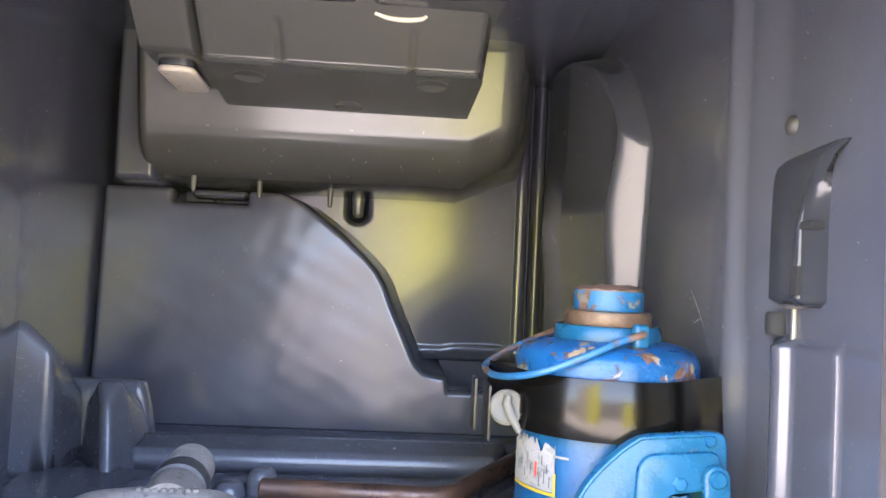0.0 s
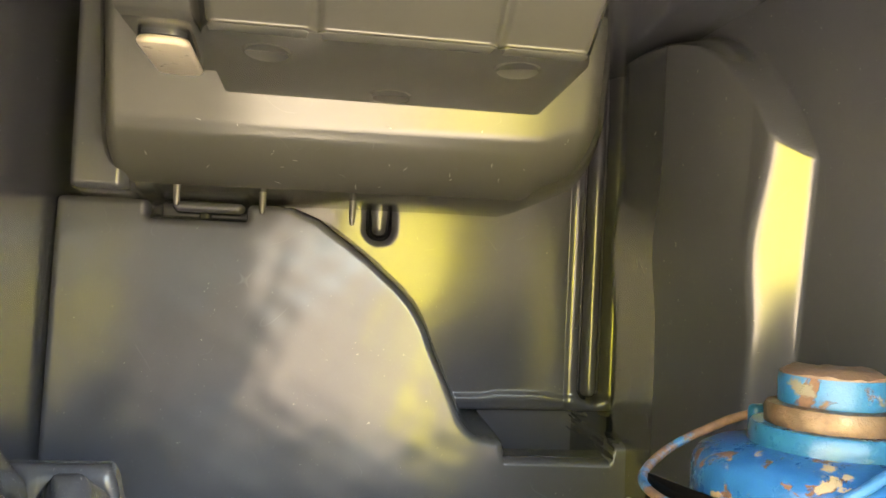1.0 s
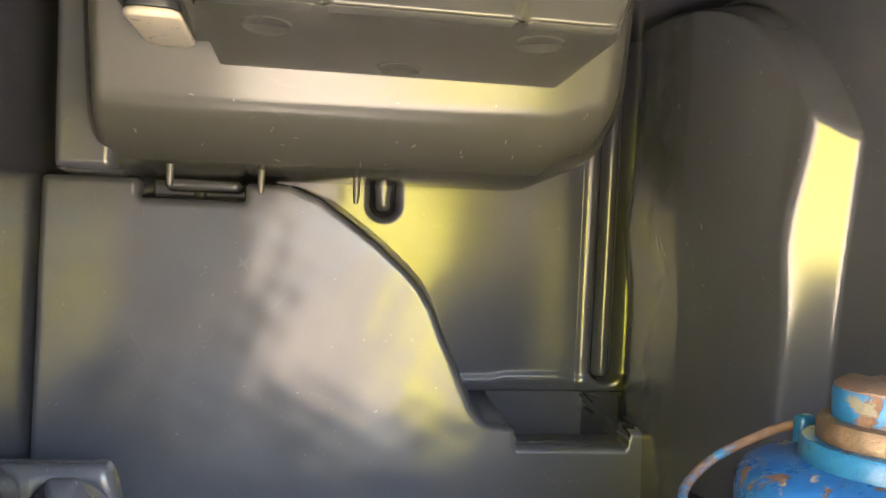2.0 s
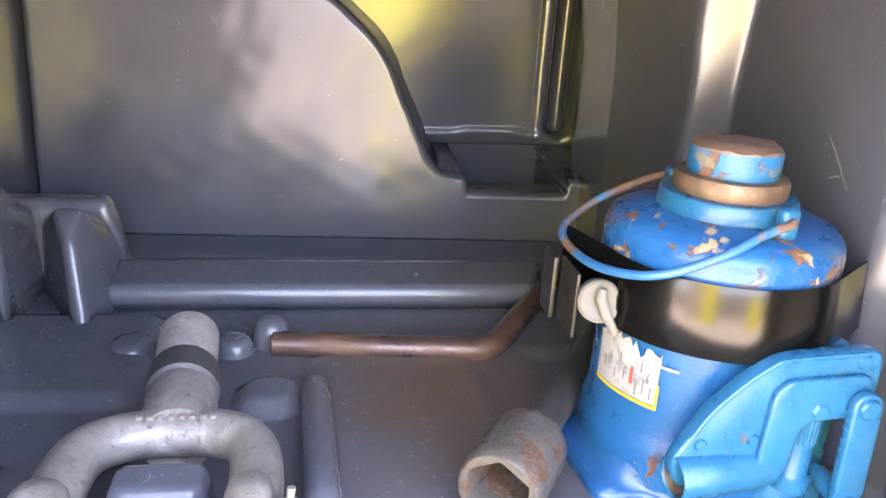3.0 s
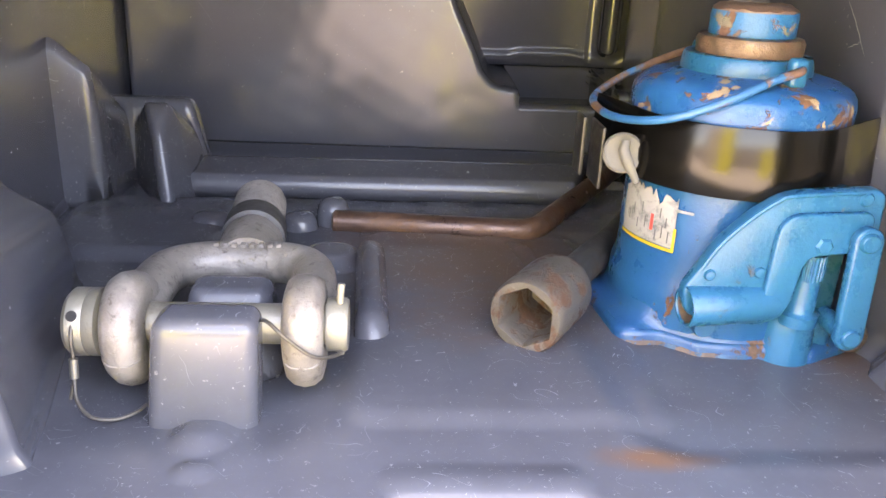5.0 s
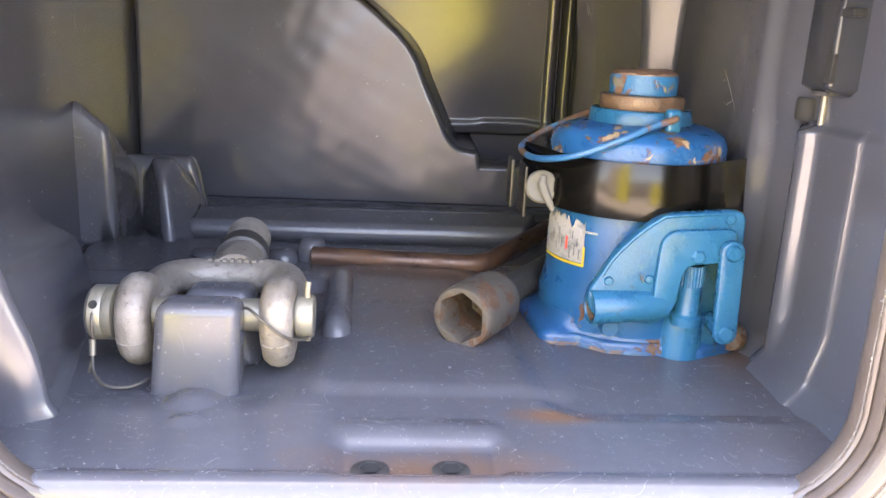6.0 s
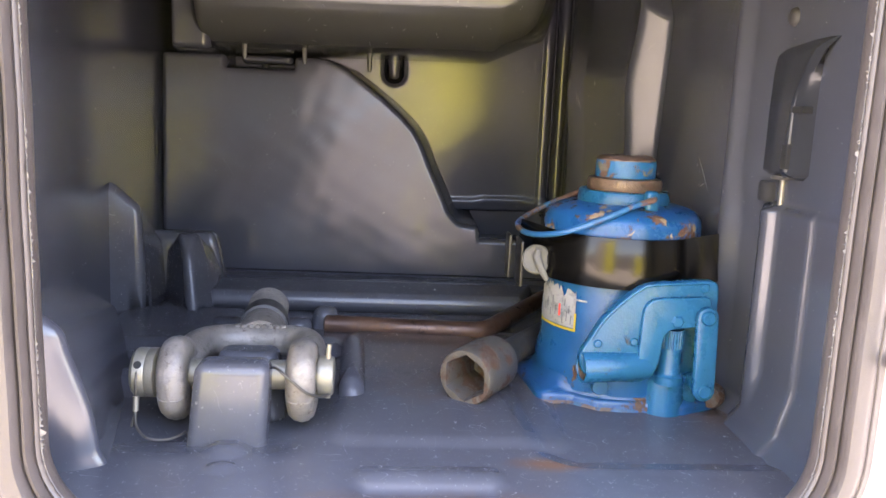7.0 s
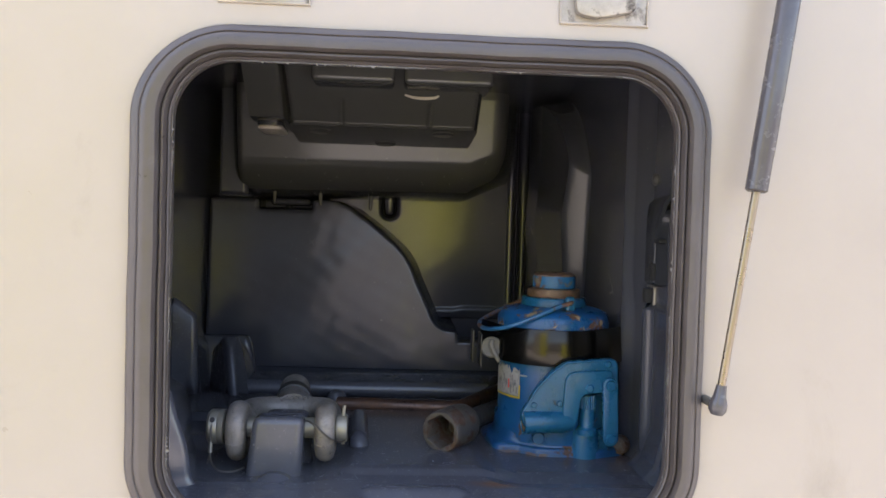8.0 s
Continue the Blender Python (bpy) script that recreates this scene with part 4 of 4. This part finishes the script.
part("side_wheel", lathe([(0.0, -0.006), (0.009, -0.006), (0.0105, -0.003), (0.0105, 0.003), (0.009, 0.006), (0.0, 0.006)], (0.1930, 0.176, 0.012), 28, (0.9, 1, 0)), socket_steel, jack, "dark rusty adjusting wheel")


def ear(x, y, z, way):
    a = Vector(way).normalized()
    bm_ = block(-0.0055, 0.0055, -0.004, 0.004, -0.010, 0.0065, 0.003, 3)
    m = Matrix.Translation((x, y, z)) @ a.to_track_quat("Y", "Z").to_matrix().to_4x4()
    bmesh.ops.transform(bm_, matrix=m, verts=bm_.verts)
    return bm_


E1, E2 = Vector((0.1335, 0.186, 0.1675)), Vector((0.112, 0.275, 0.1660))
part("handle_ear", ear(*E1, (0.2, -1, 0)), pump_blue, jack)
part("handle_ear", ear(*E2, (-0.2, 1, 0)), pump_blue, jack)
bail = smooth_path([E1 + Vector((0.001, 0.006, 0.001)), E1 + Vector((0, -0.005, 0)), (0.118, 0.177, 0.163), (0.094, 0.172, 0.153), (0.066, 0.178, 0.141), (0.048, 0.202, 0.1345), (0.041, 0.235, 0.1325), (0.043, 0.264, 0.136), (0.066, 0.282, 0.147), (0.095, 0.284, 0.160), E2 + Vector((-0.003, 0.004, 0)), E2 + Vector((0, -0.005, 0))], 8)
part("carrying_handle", rod(bail, 0.0024, 14), bare_blue, jack, "bent wire carrying handle, blue paint rusting through")


def on_body(a, z, r):
    """A point on the cylinder, a degrees to the left of the front."""
    return Vector((JX - r * sin(radians(a)), JY - r * cos(radians(a)), z))


def sticker(a0, a1, z0, z1, r, ragged=0.0, seed=1):
    rnd = random.Random(seed)
    n = 44
    bm_ = bmesh.new()
    top, low, top2, low2 = [], [], [], []
    for k in range(n + 1):
        a = a0 + (a1 - a0) * k / n
        t, b = z1 - ragged * (0.25 * rnd.random() + 1.3 * abs(noise.noise((k * 0.17, seed, 0.5)))), z0
        top.append(bm_.verts.new(on_body(a, t, r)))
        low.append(bm_.verts.new(on_body(a, b, r)))
        top2.append(bm_.verts.new(on_body(a, t, r - 0.0004)))
        low2.append(bm_.verts.new(on_body(a, b, r - 0.0004)))
    for k in range(n):
        bm_.faces.new((top[k], top[k + 1], low[k + 1], low[k]))
        bm_.faces.new((top2[k], low2[k], low2[k + 1], top2[k + 1]))
        bm_.faces.new((top[k], top2[k], top2[k + 1], top[k + 1]))
        bm_.faces.new((low[k], low[k + 1], low2[k + 1], low2[k]))
    return bm_


label = part("label", sticker(45, 86, 0.0615, 0.096, 0.0632, 0.009), paper, jack, "torn grey-white paper label with yellow lower edge")
part("label_edge", sticker(44.5, 86, 0.0590, 0.0610, 0.0634), yellow_ink, label, "yellow printed edge")
part("label_edge", sticker(44.0, 45.6, 0.0590, 0.074, 0.0634), yellow_ink, label, "yellow printed edge")
part("red_mark", sticker(58.5, 60.5, 0.069, 0.079, 0.0635), red_ink, label, "red printed mark")
for a, z, h in ((48, 0.064, 0.007), (50, 0.073, 0.006), (52, 0.066, 0.008), (54, 0.078, 0.006), (56, 0.064, 0.006), (64, 0.069, 0.007), (67, 0.078, 0.006), (70, 0.067, 0.006), (74, 0.074, 0.007), (78, 0.070, 0.006)):
    part("print_bar", sticker(a, a + 0.7, z, z + h, 0.0635), ink, label)
part("white_tear", sticker(36, 52, 0.0845, 0.0865, 0.0634, 0.001, 5), paper, label)

# ---- strap round the jack ----
strap = thing("retaining_strap", (JX, JY - 0.066, 0.100), "dull spring-steel strap clamping the jack to the wall", "strap")


def band():
    """Steel band: round the front of the jack, then straight to the right wall."""
    pts = []
    r = 0.0662
    pts.append((0.046, 0.262))
    for k in range(49):
        a = 82 - (82 + 40) * k / 48
        pts.append((JX - r * sin(radians(a)), JY - r * cos(radians(a))))
    x, y = pts[-1]
    for k in range(1, 13):
        pts.append((x + (0.1985 - x) * k / 12, y + (0.204 - y) * k / 12))
    bm_ = bmesh.new()
    rows_ = []
    for i, (px, py) in enumerate(pts):
        q, p = pts[min(i + 1, len(pts) - 1)], pts[max(i - 1, 0)]
        t = Vector((q[0] - p[0], q[1] - p[1])).normalized()
        out = Vector((t.y, -t.x))
        lift = 0.0015 * max(0, i - 40) / 22
        ring = []
        for dz, o in ((0.0995, 0.0042), (0.1000, 0.0045), (0.119, 0.0029), (0.1380, 0.0013), (0.1385, 0.0010), (0.1385, 0.0), (0.0995, 0.0)):
            ring.append(bm_.verts.new((px + out.x * o, py + out.y * o, dz + lift)))
        rows_.append(ring)
    for a, b in zip(rows_, rows_[1:]):
        for k in range(len(a)):
            bm_.faces.new((a[k], a[(k + 1) % len(a)], b[(k + 1) % len(a)], b[k]))
    bm_.faces.new(rows_[0])
    bm_.faces.new(rows_[-1][::-1])
    return bm_


part("band", band(), strap_steel, strap, smooth=50)
part("clip_plate", plate(round_rect(0.0310, 0.0335, 0.091, 0.128, 0.001, 3), 0.236, 0.256, 0.0006), clip_steel, strap, "bent dull steel clip plate")
part("clip_plate", plate(round_rect(0.0385, 0.0405, 0.088, 0.126, 0.0008, 3), 0.216, 0.246, 0.0006), clip_steel, strap, "bent dull steel clip plate")
kp, kw = Vector((0.0500, 0.2085, 0.1130)), Vector((-0.22, -1, 0.22)).normalized()
knob = part("knob", lathe([(0.0, 0.012), (0.0112, 0.012), (0.0122, 0.004), (0.0118, 0.0010), (0.0106, 0.0), (0.0092, 0.0010), (0.0, 0.0014)], kp, 40, -kw), white_plastic, strap, "round off-white plastic turn knob")
side = kw.cross(Vector((0, 0, 1))).normalized()
up = side.cross(kw).normalized()
c0 = kp + kw * 0.0012
part("wing", rod([c0 + up * 0.0075 - side * 0.0010, c0 + up * 0.002, c0 - up * 0.005 - side * 0.0030, c0 - up * 0.0165 - side * 0.0095 - kw * 0.002], lambda s: 0.0026 + 0.0012 * sin(3.1 * s) - 0.0006 * s, 14), white_plastic, knob, "raised wing of the knob")

# ---- wheel wrench ----
wrench = thing("wheel_wrench", (-0.003, 0.172, 0.002), "rusty steel wheel wrench with a hexagon socket on the floor", "wrench")
A, B = Vector((-0.0085, 0.1640, 0.0262)), Vector((0.0365, 0.2350, 0.0255))
way = (B - A).normalized()


def hex_socket():
    bm_ = bmesh.new()
    seg = 48
    q = way.to_track_quat("Z", "Y").to_matrix()

    def ring(kind, r, h):
        out = []
        for k in range(seg):
            a = 2 * pi * k / seg
            rr = r
            if kind == "hex":
                f = (a + pi / 6) % (pi / 3) - pi / 6
                rr = r / cos(f) * (1 if abs(f) < 0.44 else 0.985)
            out.append(bm_.verts.new(A + q @ Vector((rr * cos(a), rr * sin(a), h))))
        return out

    rings = [ring("hex", 0.0150, 0.047), ring("hex", 0.0155, 0.0025), ring("hex", 0.0166, 0.0), ring("c", 0.0213, 0.0), ring("c", 0.0225, 0.0016), ring("c", 0.0228, 0.010), ring("c", 0.0228, 0.046),
             ring("c", 0.0220, 0.052), ring("c", 0.0195, 0.057), ring("c", 0.0140, 0.0605), ring("c", 0.0105, 0.062)]
    for a, b in zip(rings, rings[1:]):
        for k in range(seg):
            bm_.faces.new((a[k], a[(k + 1) % seg], b[(k + 1) % seg], b[k]))
    bm_.faces.new(rings[0])
    bm_.faces.new(rings[-1])
    return bm_


part("socket", hex_socket(), socket_steel, wrench, "rust-stained grey hexagon socket", smooth=35)
part("shaft", rod(smooth_path([A + way * 0.055, A + way * 0.085, (0.082, 0.306, 0.0240), (0.112, 0.356, 0.022)], 8), 0.0115, 20), shaft_steel, wrench, "dark scaled steel shaft")

# ---- bent bar ----
bar = thing("bent_steel_bar", (0.0, 0.37, 0.0), "bent brown-oxidised steel bar lying on the locker floor", "bar")
bar_path = [(-0.132 + 0.142 * k / 10, 0.3665 - 0.0125 * k / 10, 0.0100) for k in range(11)] + smooth_path([(0.014, 0.3540, 0.0100), (0.0235, 0.3555, 0.0100), (0.0325, 0.3625, 0.0100), (0.040, 0.3735, 0.0100)], 5) + [(0.040 + 0.078 * k / 8, 0.3735 + 0.121 * k / 8, 0.0100 + 0.004 * k / 8) for k in range(1, 12)]
part("bar", rod(bar_path, 0.0092, 24), bar_steel, bar, smooth=50)
part("cut_end", lathe([(0.0, -0.0016), (0.0070, -0.0016), (0.0090, 0.0), (0.0093, 0.003)], (-0.132, 0.3665, 0.0100), 24, (1, -0.088, 0)), rust_ring, bar, "sawn end face of the bar")

# ---- towing shackle ----
shackle = thing("towing_shackle", (-0.17, 0.15, 0.0), "heavy galvanised towing shackle with threaded stud lying in its cradle", "shackle")
LX, RX, PY, PZ = -0.2165, -0.1285, 0.129, 0.0385


def eye(xc):
    """A rounded lug round the pin."""
    bm_ = lathe([(0.0095, -0.0098), (0.0180, -0.0104), (0.0228, -0.0088), (0.0255, -0.0050), (0.0264, 0.0), (0.0255, 0.0050), (0.0228, 0.0088), (0.0180, 0.0104), (0.0095, 0.0098), (0.0095, -0.0098)], (xc, PY, PZ), 48, (1, 0, 0))
    for v in bm_.verts:
        if v.co.z < PZ:
            v.co.z = PZ + (v.co.z - PZ) * (1.30 if (v.co - Vector((xc, PY, PZ))).length > 0.0118 else 1.0)
    return bm_


def flash(xc):
    """The forging seam across the front of a lug."""
    pts = []
    for k in range(13):
        u = -1 + k / 6
        r = 0.0260 * (1 - 0.17 * u ** 4)
        pts.append((xc + 0.0092 * u, PY - r * cos(radians(22)), PZ - 1.30 * r * sin(radians(22))))
    return rod(pts, 0.0005, 8)


bow_path = smooth_path([(LX, PY + 0.006, PZ), (LX, 0.159, 0.0415), (LX + 0.004, 0.186, 0.0425), (LX + 0.020, 0.201, 0.0415), (-0.1715, 0.205, 0.0412), (RX - 0.018, 0.202, 0.0415), (RX - 0.003, 0.186, 0.0430), (RX + 0.001, 0.159, 0.0420), (RX, PY + 0.006, PZ)], 8)
bow = part("bow", rod(bow_path, lambda s: 0.0124 + 0.0012 * abs(2 * s - 1) ** 3, 28), galvanised, shackle, smooth=60)
part("eye", eye(LX), galvanised, bow)
part("eye", eye(RX), galvanised, bow)
for x in (LX, RX):
    part("forging_seam", flash(x), galvanised, bow)
for k in range(8):
    x = -0.190 + 0.0052 * k
    part("raised_mark", block(x, x + 0.0035, 0.199, 0.204, 0.0510, 0.0546, 0.0006, 1), galvanised, bow)
pin = part("pin", lathe([(0.0, -0.030), (0.0100, -0.030), (0.0105, -0.028), (0.0105, 0.108), (0.0095, 0.110), (0.0, 0.110)], (LX, PY, PZ), 40, (1, 0, 0)), zinc, shackle, "pale yellow zinc-plated pin")
part("pin_head", lathe([(0.0, -0.0295), (0.0150, -0.0295), (0.0175, -0.0270), (0.0175, -0.0205), (0.0168, -0.0195), (0.0175, -0.0185), (0.0175, -0.0135), (0.0150, -0.0120), (0.0, -0.0120)], (LX, PY, PZ), 40, (1, 0, 0)), zinc, pin)
# near-black disc paints the shade of the drilled hole
part("hole", lathe([(0.0, -0.0004), (0.0027, -0.0003), (0.0027, 0.004)], (-0.2400, PY - 0.0145, PZ + 0.0100), 18, (0, 0.82, -0.57)), hollow, pin, "small drilled hole, its shade painted near-black")
part("collar", lathe([(0.0105, 0.0), (0.0135, 0.0), (0.0140, 0.0015), (0.0140, 0.0095), (0.0130, 0.011), (0.0105, 0.011)], (-0.1175, PY, PZ), 32, (1, 0, 0)), zinc, pin)
part("cotter_pin", rod([(-0.1105, PY - 0.002, PZ - 0.016), (-0.1105, PY - 0.002, PZ + 0.018), (-0.1098, PY - 0.001, PZ + 0.0235)], 0.0019, 12), zinc, pin)
SA, SB = Vector((-0.171, 0.202, 0.0385)), Vector((-0.184, 0.333, 0.0375))
sw = (SB - SA).normalized()


def stud():
    prof = [(0.0, 0.0), (0.0190, 0.0), (0.0205, 0.012), (0.0195, 0.040), (0.0178, 0.046), (0.0178, 0.075)]
    h = 0.075
    while h < 0.122:
        prof += [(0.0188, h + 0.0004), (0.0188, h + 0.0010), (0.0180, h + 0.0016)]
        h += 0.0020
    prof += [(0.0172, h + 0.001), (0.0150, h + 0.003), (0.0, h + 0.003)]
    return lathe(prof, SA, 48, sw)


part("threaded_stud", stud(), galvanised, shackle, "grey threaded stud", smooth=30)
part("ring", lathe([(0.0178, 0.046), (0.0205, 0.047), (0.0208, 0.055), (0.0205, 0.070), (0.0178, 0.072)], SA, 40, sw), black_ring, shackle, "dark grey rubber ring on the stud")
HX = -0.2400
lanyard = part("lanyard", rod(smooth_path([(HX, PY - 0.013, PZ + 0.0095), (HX, PY - 0.0185, PZ), (HX, PY - 0.019, 0.026), (HX, PY - 0.021, 0.017), (HX + 0.003, PY - 0.028, 0.009), (HX + 0.011, PY - 0.034, 0.004), (HX + 0.022, PY - 0.034, 0.0026), (HX + 0.030, PY - 0.029, 0.003), (HX + 0.034, PY - 0.022, 0.0035)], 8), 0.0010, 8), cable_steel, shackle, "thin steel safety cable")
part("ferrule", rod([(HX, PY - 0.019, 0.0275), (HX, PY - 0.0205, 0.0175)], 0.0022, 12), bright_steel, lanyard, "bright crimped ferrule")
part("cable_end", rod([(HX, PY - 0.0205, 0.0175), (HX - 0.002, PY - 0.024, 0.0075)], 0.0009, 8), cable_steel, lanyard)
part("lanyard", rod(smooth_path([(-0.152, PY - 0.012, PZ + 0.007), (-0.145, PY - 0.021, PZ + 0.012), (-0.135, PY - 0.0285, PZ + 0.007), (-0.122, PY - 0.027, PZ - 0.004), (-0.112, PY - 0.013, PZ - 0.011), (-0.107, PY - 0.006, PZ - 0.009)], 8), 0.0010, 8), cable_steel, shackle, "thin steel safety cable")

# ---- gas strut ----
strut = thing("gas_strut", (0.209, -0.03, 0.100), "black gas strut with a slim rod holding the hatch open", "gas strut")
foot_p, mid_p, top_p = Vector((0.2095, -0.040, 0.104)), Vector((0.2350, -0.040, 0.284)), Vector((0.282, -0.04, 0.63))
part("rod", rod([foot_p, mid_p + (top_p - mid_p) * 0.05], 0.0034, 16), strut_rod, strut, "polished brownish piston rod")
tw = (top_p - mid_p).normalized()
part("tube", lathe([(0.0, 0.0), (0.0072, 0.0), (0.0092, 0.0015), (0.0092, 0.030), (0.0095, 0.032), (0.0095, 0.34), (0.006, 0.345), (0.0, 0.345)], mid_p, 32, tw), strut_black, strut)
part("ball_socket", lathe([(0.0, -0.008), (0.005, -0.007), (0.0075, -0.003), (0.0075, 0.003), (0.0055, 0.008), (0.0042, 0.018), (0.0, 0.018)], foot_p, 24, (mid_p - foot_p)), strut_black, strut)
part("ball_stud", rod([foot_p, foot_p + Vector((0, 0.028, 0))], 0.004, 14), bright_steel, strut)

# ---- hinges in their recesses above the opening ----
def hinge(x0, x1, z0):
    h = thing("hatch_hinge", ((x0 + x1) / 2, PANEL_Y, z0), "dirty metal hatch hinge in a rectangular recess of the body side", "hinge", "hatch hinges")
    part("recess", block(x0, x1, PANEL_Y - 0.0015, PANEL_Y + 0.004, z0, z0 + 0.045, 0.001, 1), hinge_metal, h)
    part("hinge_arm", plate(arc_outline([(x0 + 0.012, z0 + 0.006), (x0 + 0.030, z0 + 0.003), (x1 - 0.012, z0 + 0.010), (x1 - 0.010, z0 + 0.042), (x0 + 0.010, z0 + 0.042)], 0.006, 4), PANEL_Y - 0.010, PANEL_Y - 0.002, 0.002), hinge_metal, h)
    part("rim", rod([(x0, PANEL_Y - 0.001, z0 + 0.045), (x0, PANEL_Y - 0.001, z0), (x1, PANEL_Y - 0.001, z0), (x1, PANEL_Y - 0.001, z0 + 0.045)], 0.0014, 8), cream, h)


hinge(-0.215, -0.140, 0.4285)
hinge(0.071, 0.146, 0.4235)

# ---- unseen helpers: a box that keeps light off the liner's back, walls behind the camera ----
light_block_top = slab("light_block_top", -1.33, 1.25, 0.0, 2.4, 1.24, 1.30, cream, "unseen cream slab closing the body top against light", "body panel")
light_block_bottom = slab("light_block_bottom", -1.33, 1.25, 0.004, 2.4, -0.90, -0.86, rubber, "unseen dark slab closing the body bottom against light", "body panel")
for name, x in (("light_block_side_a", -1.36), ("light_block_side_b", 1.25)):
    slab(name, x, x + 0.03, 0.0, 2.4, -0.86, 1.24, cream, "unseen cream slab closing a body end against light", "body panel")
slab("light_block_back", -1.33, 1.25, 2.4, 2.44, -0.86, 1.24, cream, "unseen cream slab closing the body back against light", "body panel")
# added wall, never in view: keeps bright horizon sky off the upright faces
backdrop = slab("backdrop", -14.0, 14.0, -9.2, -9.0, GROUND, 1.9, grey_wall, "unseen grey wall added to block the low sky", "backdrop")
# unseen cards, added only to give the liner its yellow and pale reflections
barrier = slab("reflection_card", 0.50, 1.25, -4.2, -4.0, GROUND, 0.80, yellow_paint, "unseen yellow card added for the yellow reflections", "barrier")
slab("reflection_card", -2.75, -1.6, -4.2, -4.0, GROUND, 2.40, yellow_paint, "unseen yellow card added for the yellow reflections", "barrier")
slab("reflection_card", -4.4, -2.75, -4.2, -4.0, GROUND, 2.40, white_paint, "unseen white card added for the pale reflections", "barrier")

# ---- scuffs on the liner: fine raised burrs of scratched plastic ----
scuff_dark = material("dark_scuff", (0.022, 0.022, 0.024), 0.6, vary=0.2, grain=200)
scuff_pale = material("pale_scuff", (0.13, 0.128, 0.125), 0.6, vary=0.2, grain=200)
rnd = random.Random(11)


def scuff(start, end, wander, mat, wall, on_wall, r=0.00034):
    """A thin scratch from start to end over a wall; on_wall turns its plane coordinates into a place."""
    pts = []
    for k in range(9):
        t = k / 8
        w = wander * sin(pi * t)
        pts.append(on_wall(start[0] + (end[0] - start[0]) * t + rnd.uniform(-w, w), start[1] + (end[1] - start[1]) * t + rnd.uniform(-w, w)))
    part("scratch", rod(smooth_path(pts, 3), lambda s: r * (0.35 + 0.65 * sin(pi * min(1, max(0, s)))), 6), mat, wall)


def on_back(x, z):
    return (x, float(back_y(np.array(x), np.array(z))) + 0.0001, z)


def on_right(y, z):
    return (float(right_x(np.array(y), np.array(z))) + 0.0001, y, z)


for a, b, w in (((-0.094, 0.091), (-0.082, 0.060), 0.003), ((-0.088, 0.075), (-0.072, 0.044), 0.004), ((-0.078, 0.082), (-0.060, 0.066), 0.004), ((-0.062, 0.070), (-0.039, 0.079), 0.004), ((-0.056, 0.062), (-0.043, 0.072), 0.005),
                ((-0.150, 0.222), (-0.141, 0.214), 0.003), ((-0.137, 0.196), (-0.128, 0.203), 0.004), ((-0.134, 0.188), (-0.127, 0.180), 0.004), ((-0.052, 0.170), (-0.046, 0.160), 0.003), ((-0.076, 0.168), (-0.070, 0.160), 0.003)):
    scuff(a, b, w, scuff_dark, wall_back, on_back)
for n in range(26):
    x, z, a, l = rnd.uniform(-0.345, -0.045), rnd.uniform(0.055, 0.265), rnd.uniform(0.4, 2.8), rnd.uniform(0.003, 0.009)
    if x < float(xs(np.array(z))) - 0.02:
        scuff((x, z), (x + l * cos(a), z + l * sin(a)), 0.0008, scuff_pale if n % 3 else scuff_dark, wall_back, on_back, 0.00026)


def on_belly(x, t):
    return (x, belly(x, t) - 0.0001, foot1(x) + (0.455 - foot1(x)) * t)


for n in range(34):
    x, t, a, l = rnd.uniform(-0.285, 0.085), rnd.uniform(0.05, 0.42), rnd.uniform(0, 3.1), rnd.uniform(0.0015, 0.006)
    scuff((x, t), (x + l * cos(a), t + 5 * l * sin(a)), 0.0006, scuff_dark if n % 3 == 0 else scuff_pale, lower_tier, on_belly, 0.00026)


def on_floor(x, y):
    return (x, y, float(floor_z(np.array(x), np.array(y))) + 0.0001)


for x0, x1, y0, y1, count in ((-0.112, -0.010, 0.046, 0.092, 46), (-0.165, -0.100, 0.036, 0.062, 16), (-0.090, 0.060, 0.085, 0.125, 14), (-0.255, -0.200, 0.040, 0.090, 8)):
    for n in range(count):
        x, y, a, l = rnd.uniform(x0, x1), rnd.uniform(y0, y1), rnd.gauss(0.9, 0.7), rnd.uniform(0.0015, 0.0075)
        scuff((x, y), (x + l * cos(a), y + l * sin(a)), 0.0006, scuff_pale, floor, on_floor, rnd.uniform(0.00016, 0.0003))
for a, b, w in (((-0.120, 0.120), (-0.108, 0.131), 0.001), ((-0.268, 0.150), (-0.262, 0.151), 0.0005), ((-0.300, 0.205), (-0.296, 0.215), 0.001)):
    scuff(a, b, w, scuff_pale, wall_back, on_back)
for a, b, w in (((0.262, 0.200), (0.232, 0.170), 0.0012), ((0.252, 0.173), (0.239, 0.178), 0.0008), ((0.552, 0.258), (0.545, 0.240), 0.001), ((0.545, 0.254), (0.530, 0.236), 0.001), ((0.481, 0.268), (0.478, 0.262), 0.001), ((0.536, 0.362), (0.531, 0.365), 0.0008)):
    scuff(a, b, w, scuff_pale, wall_right, on_right)
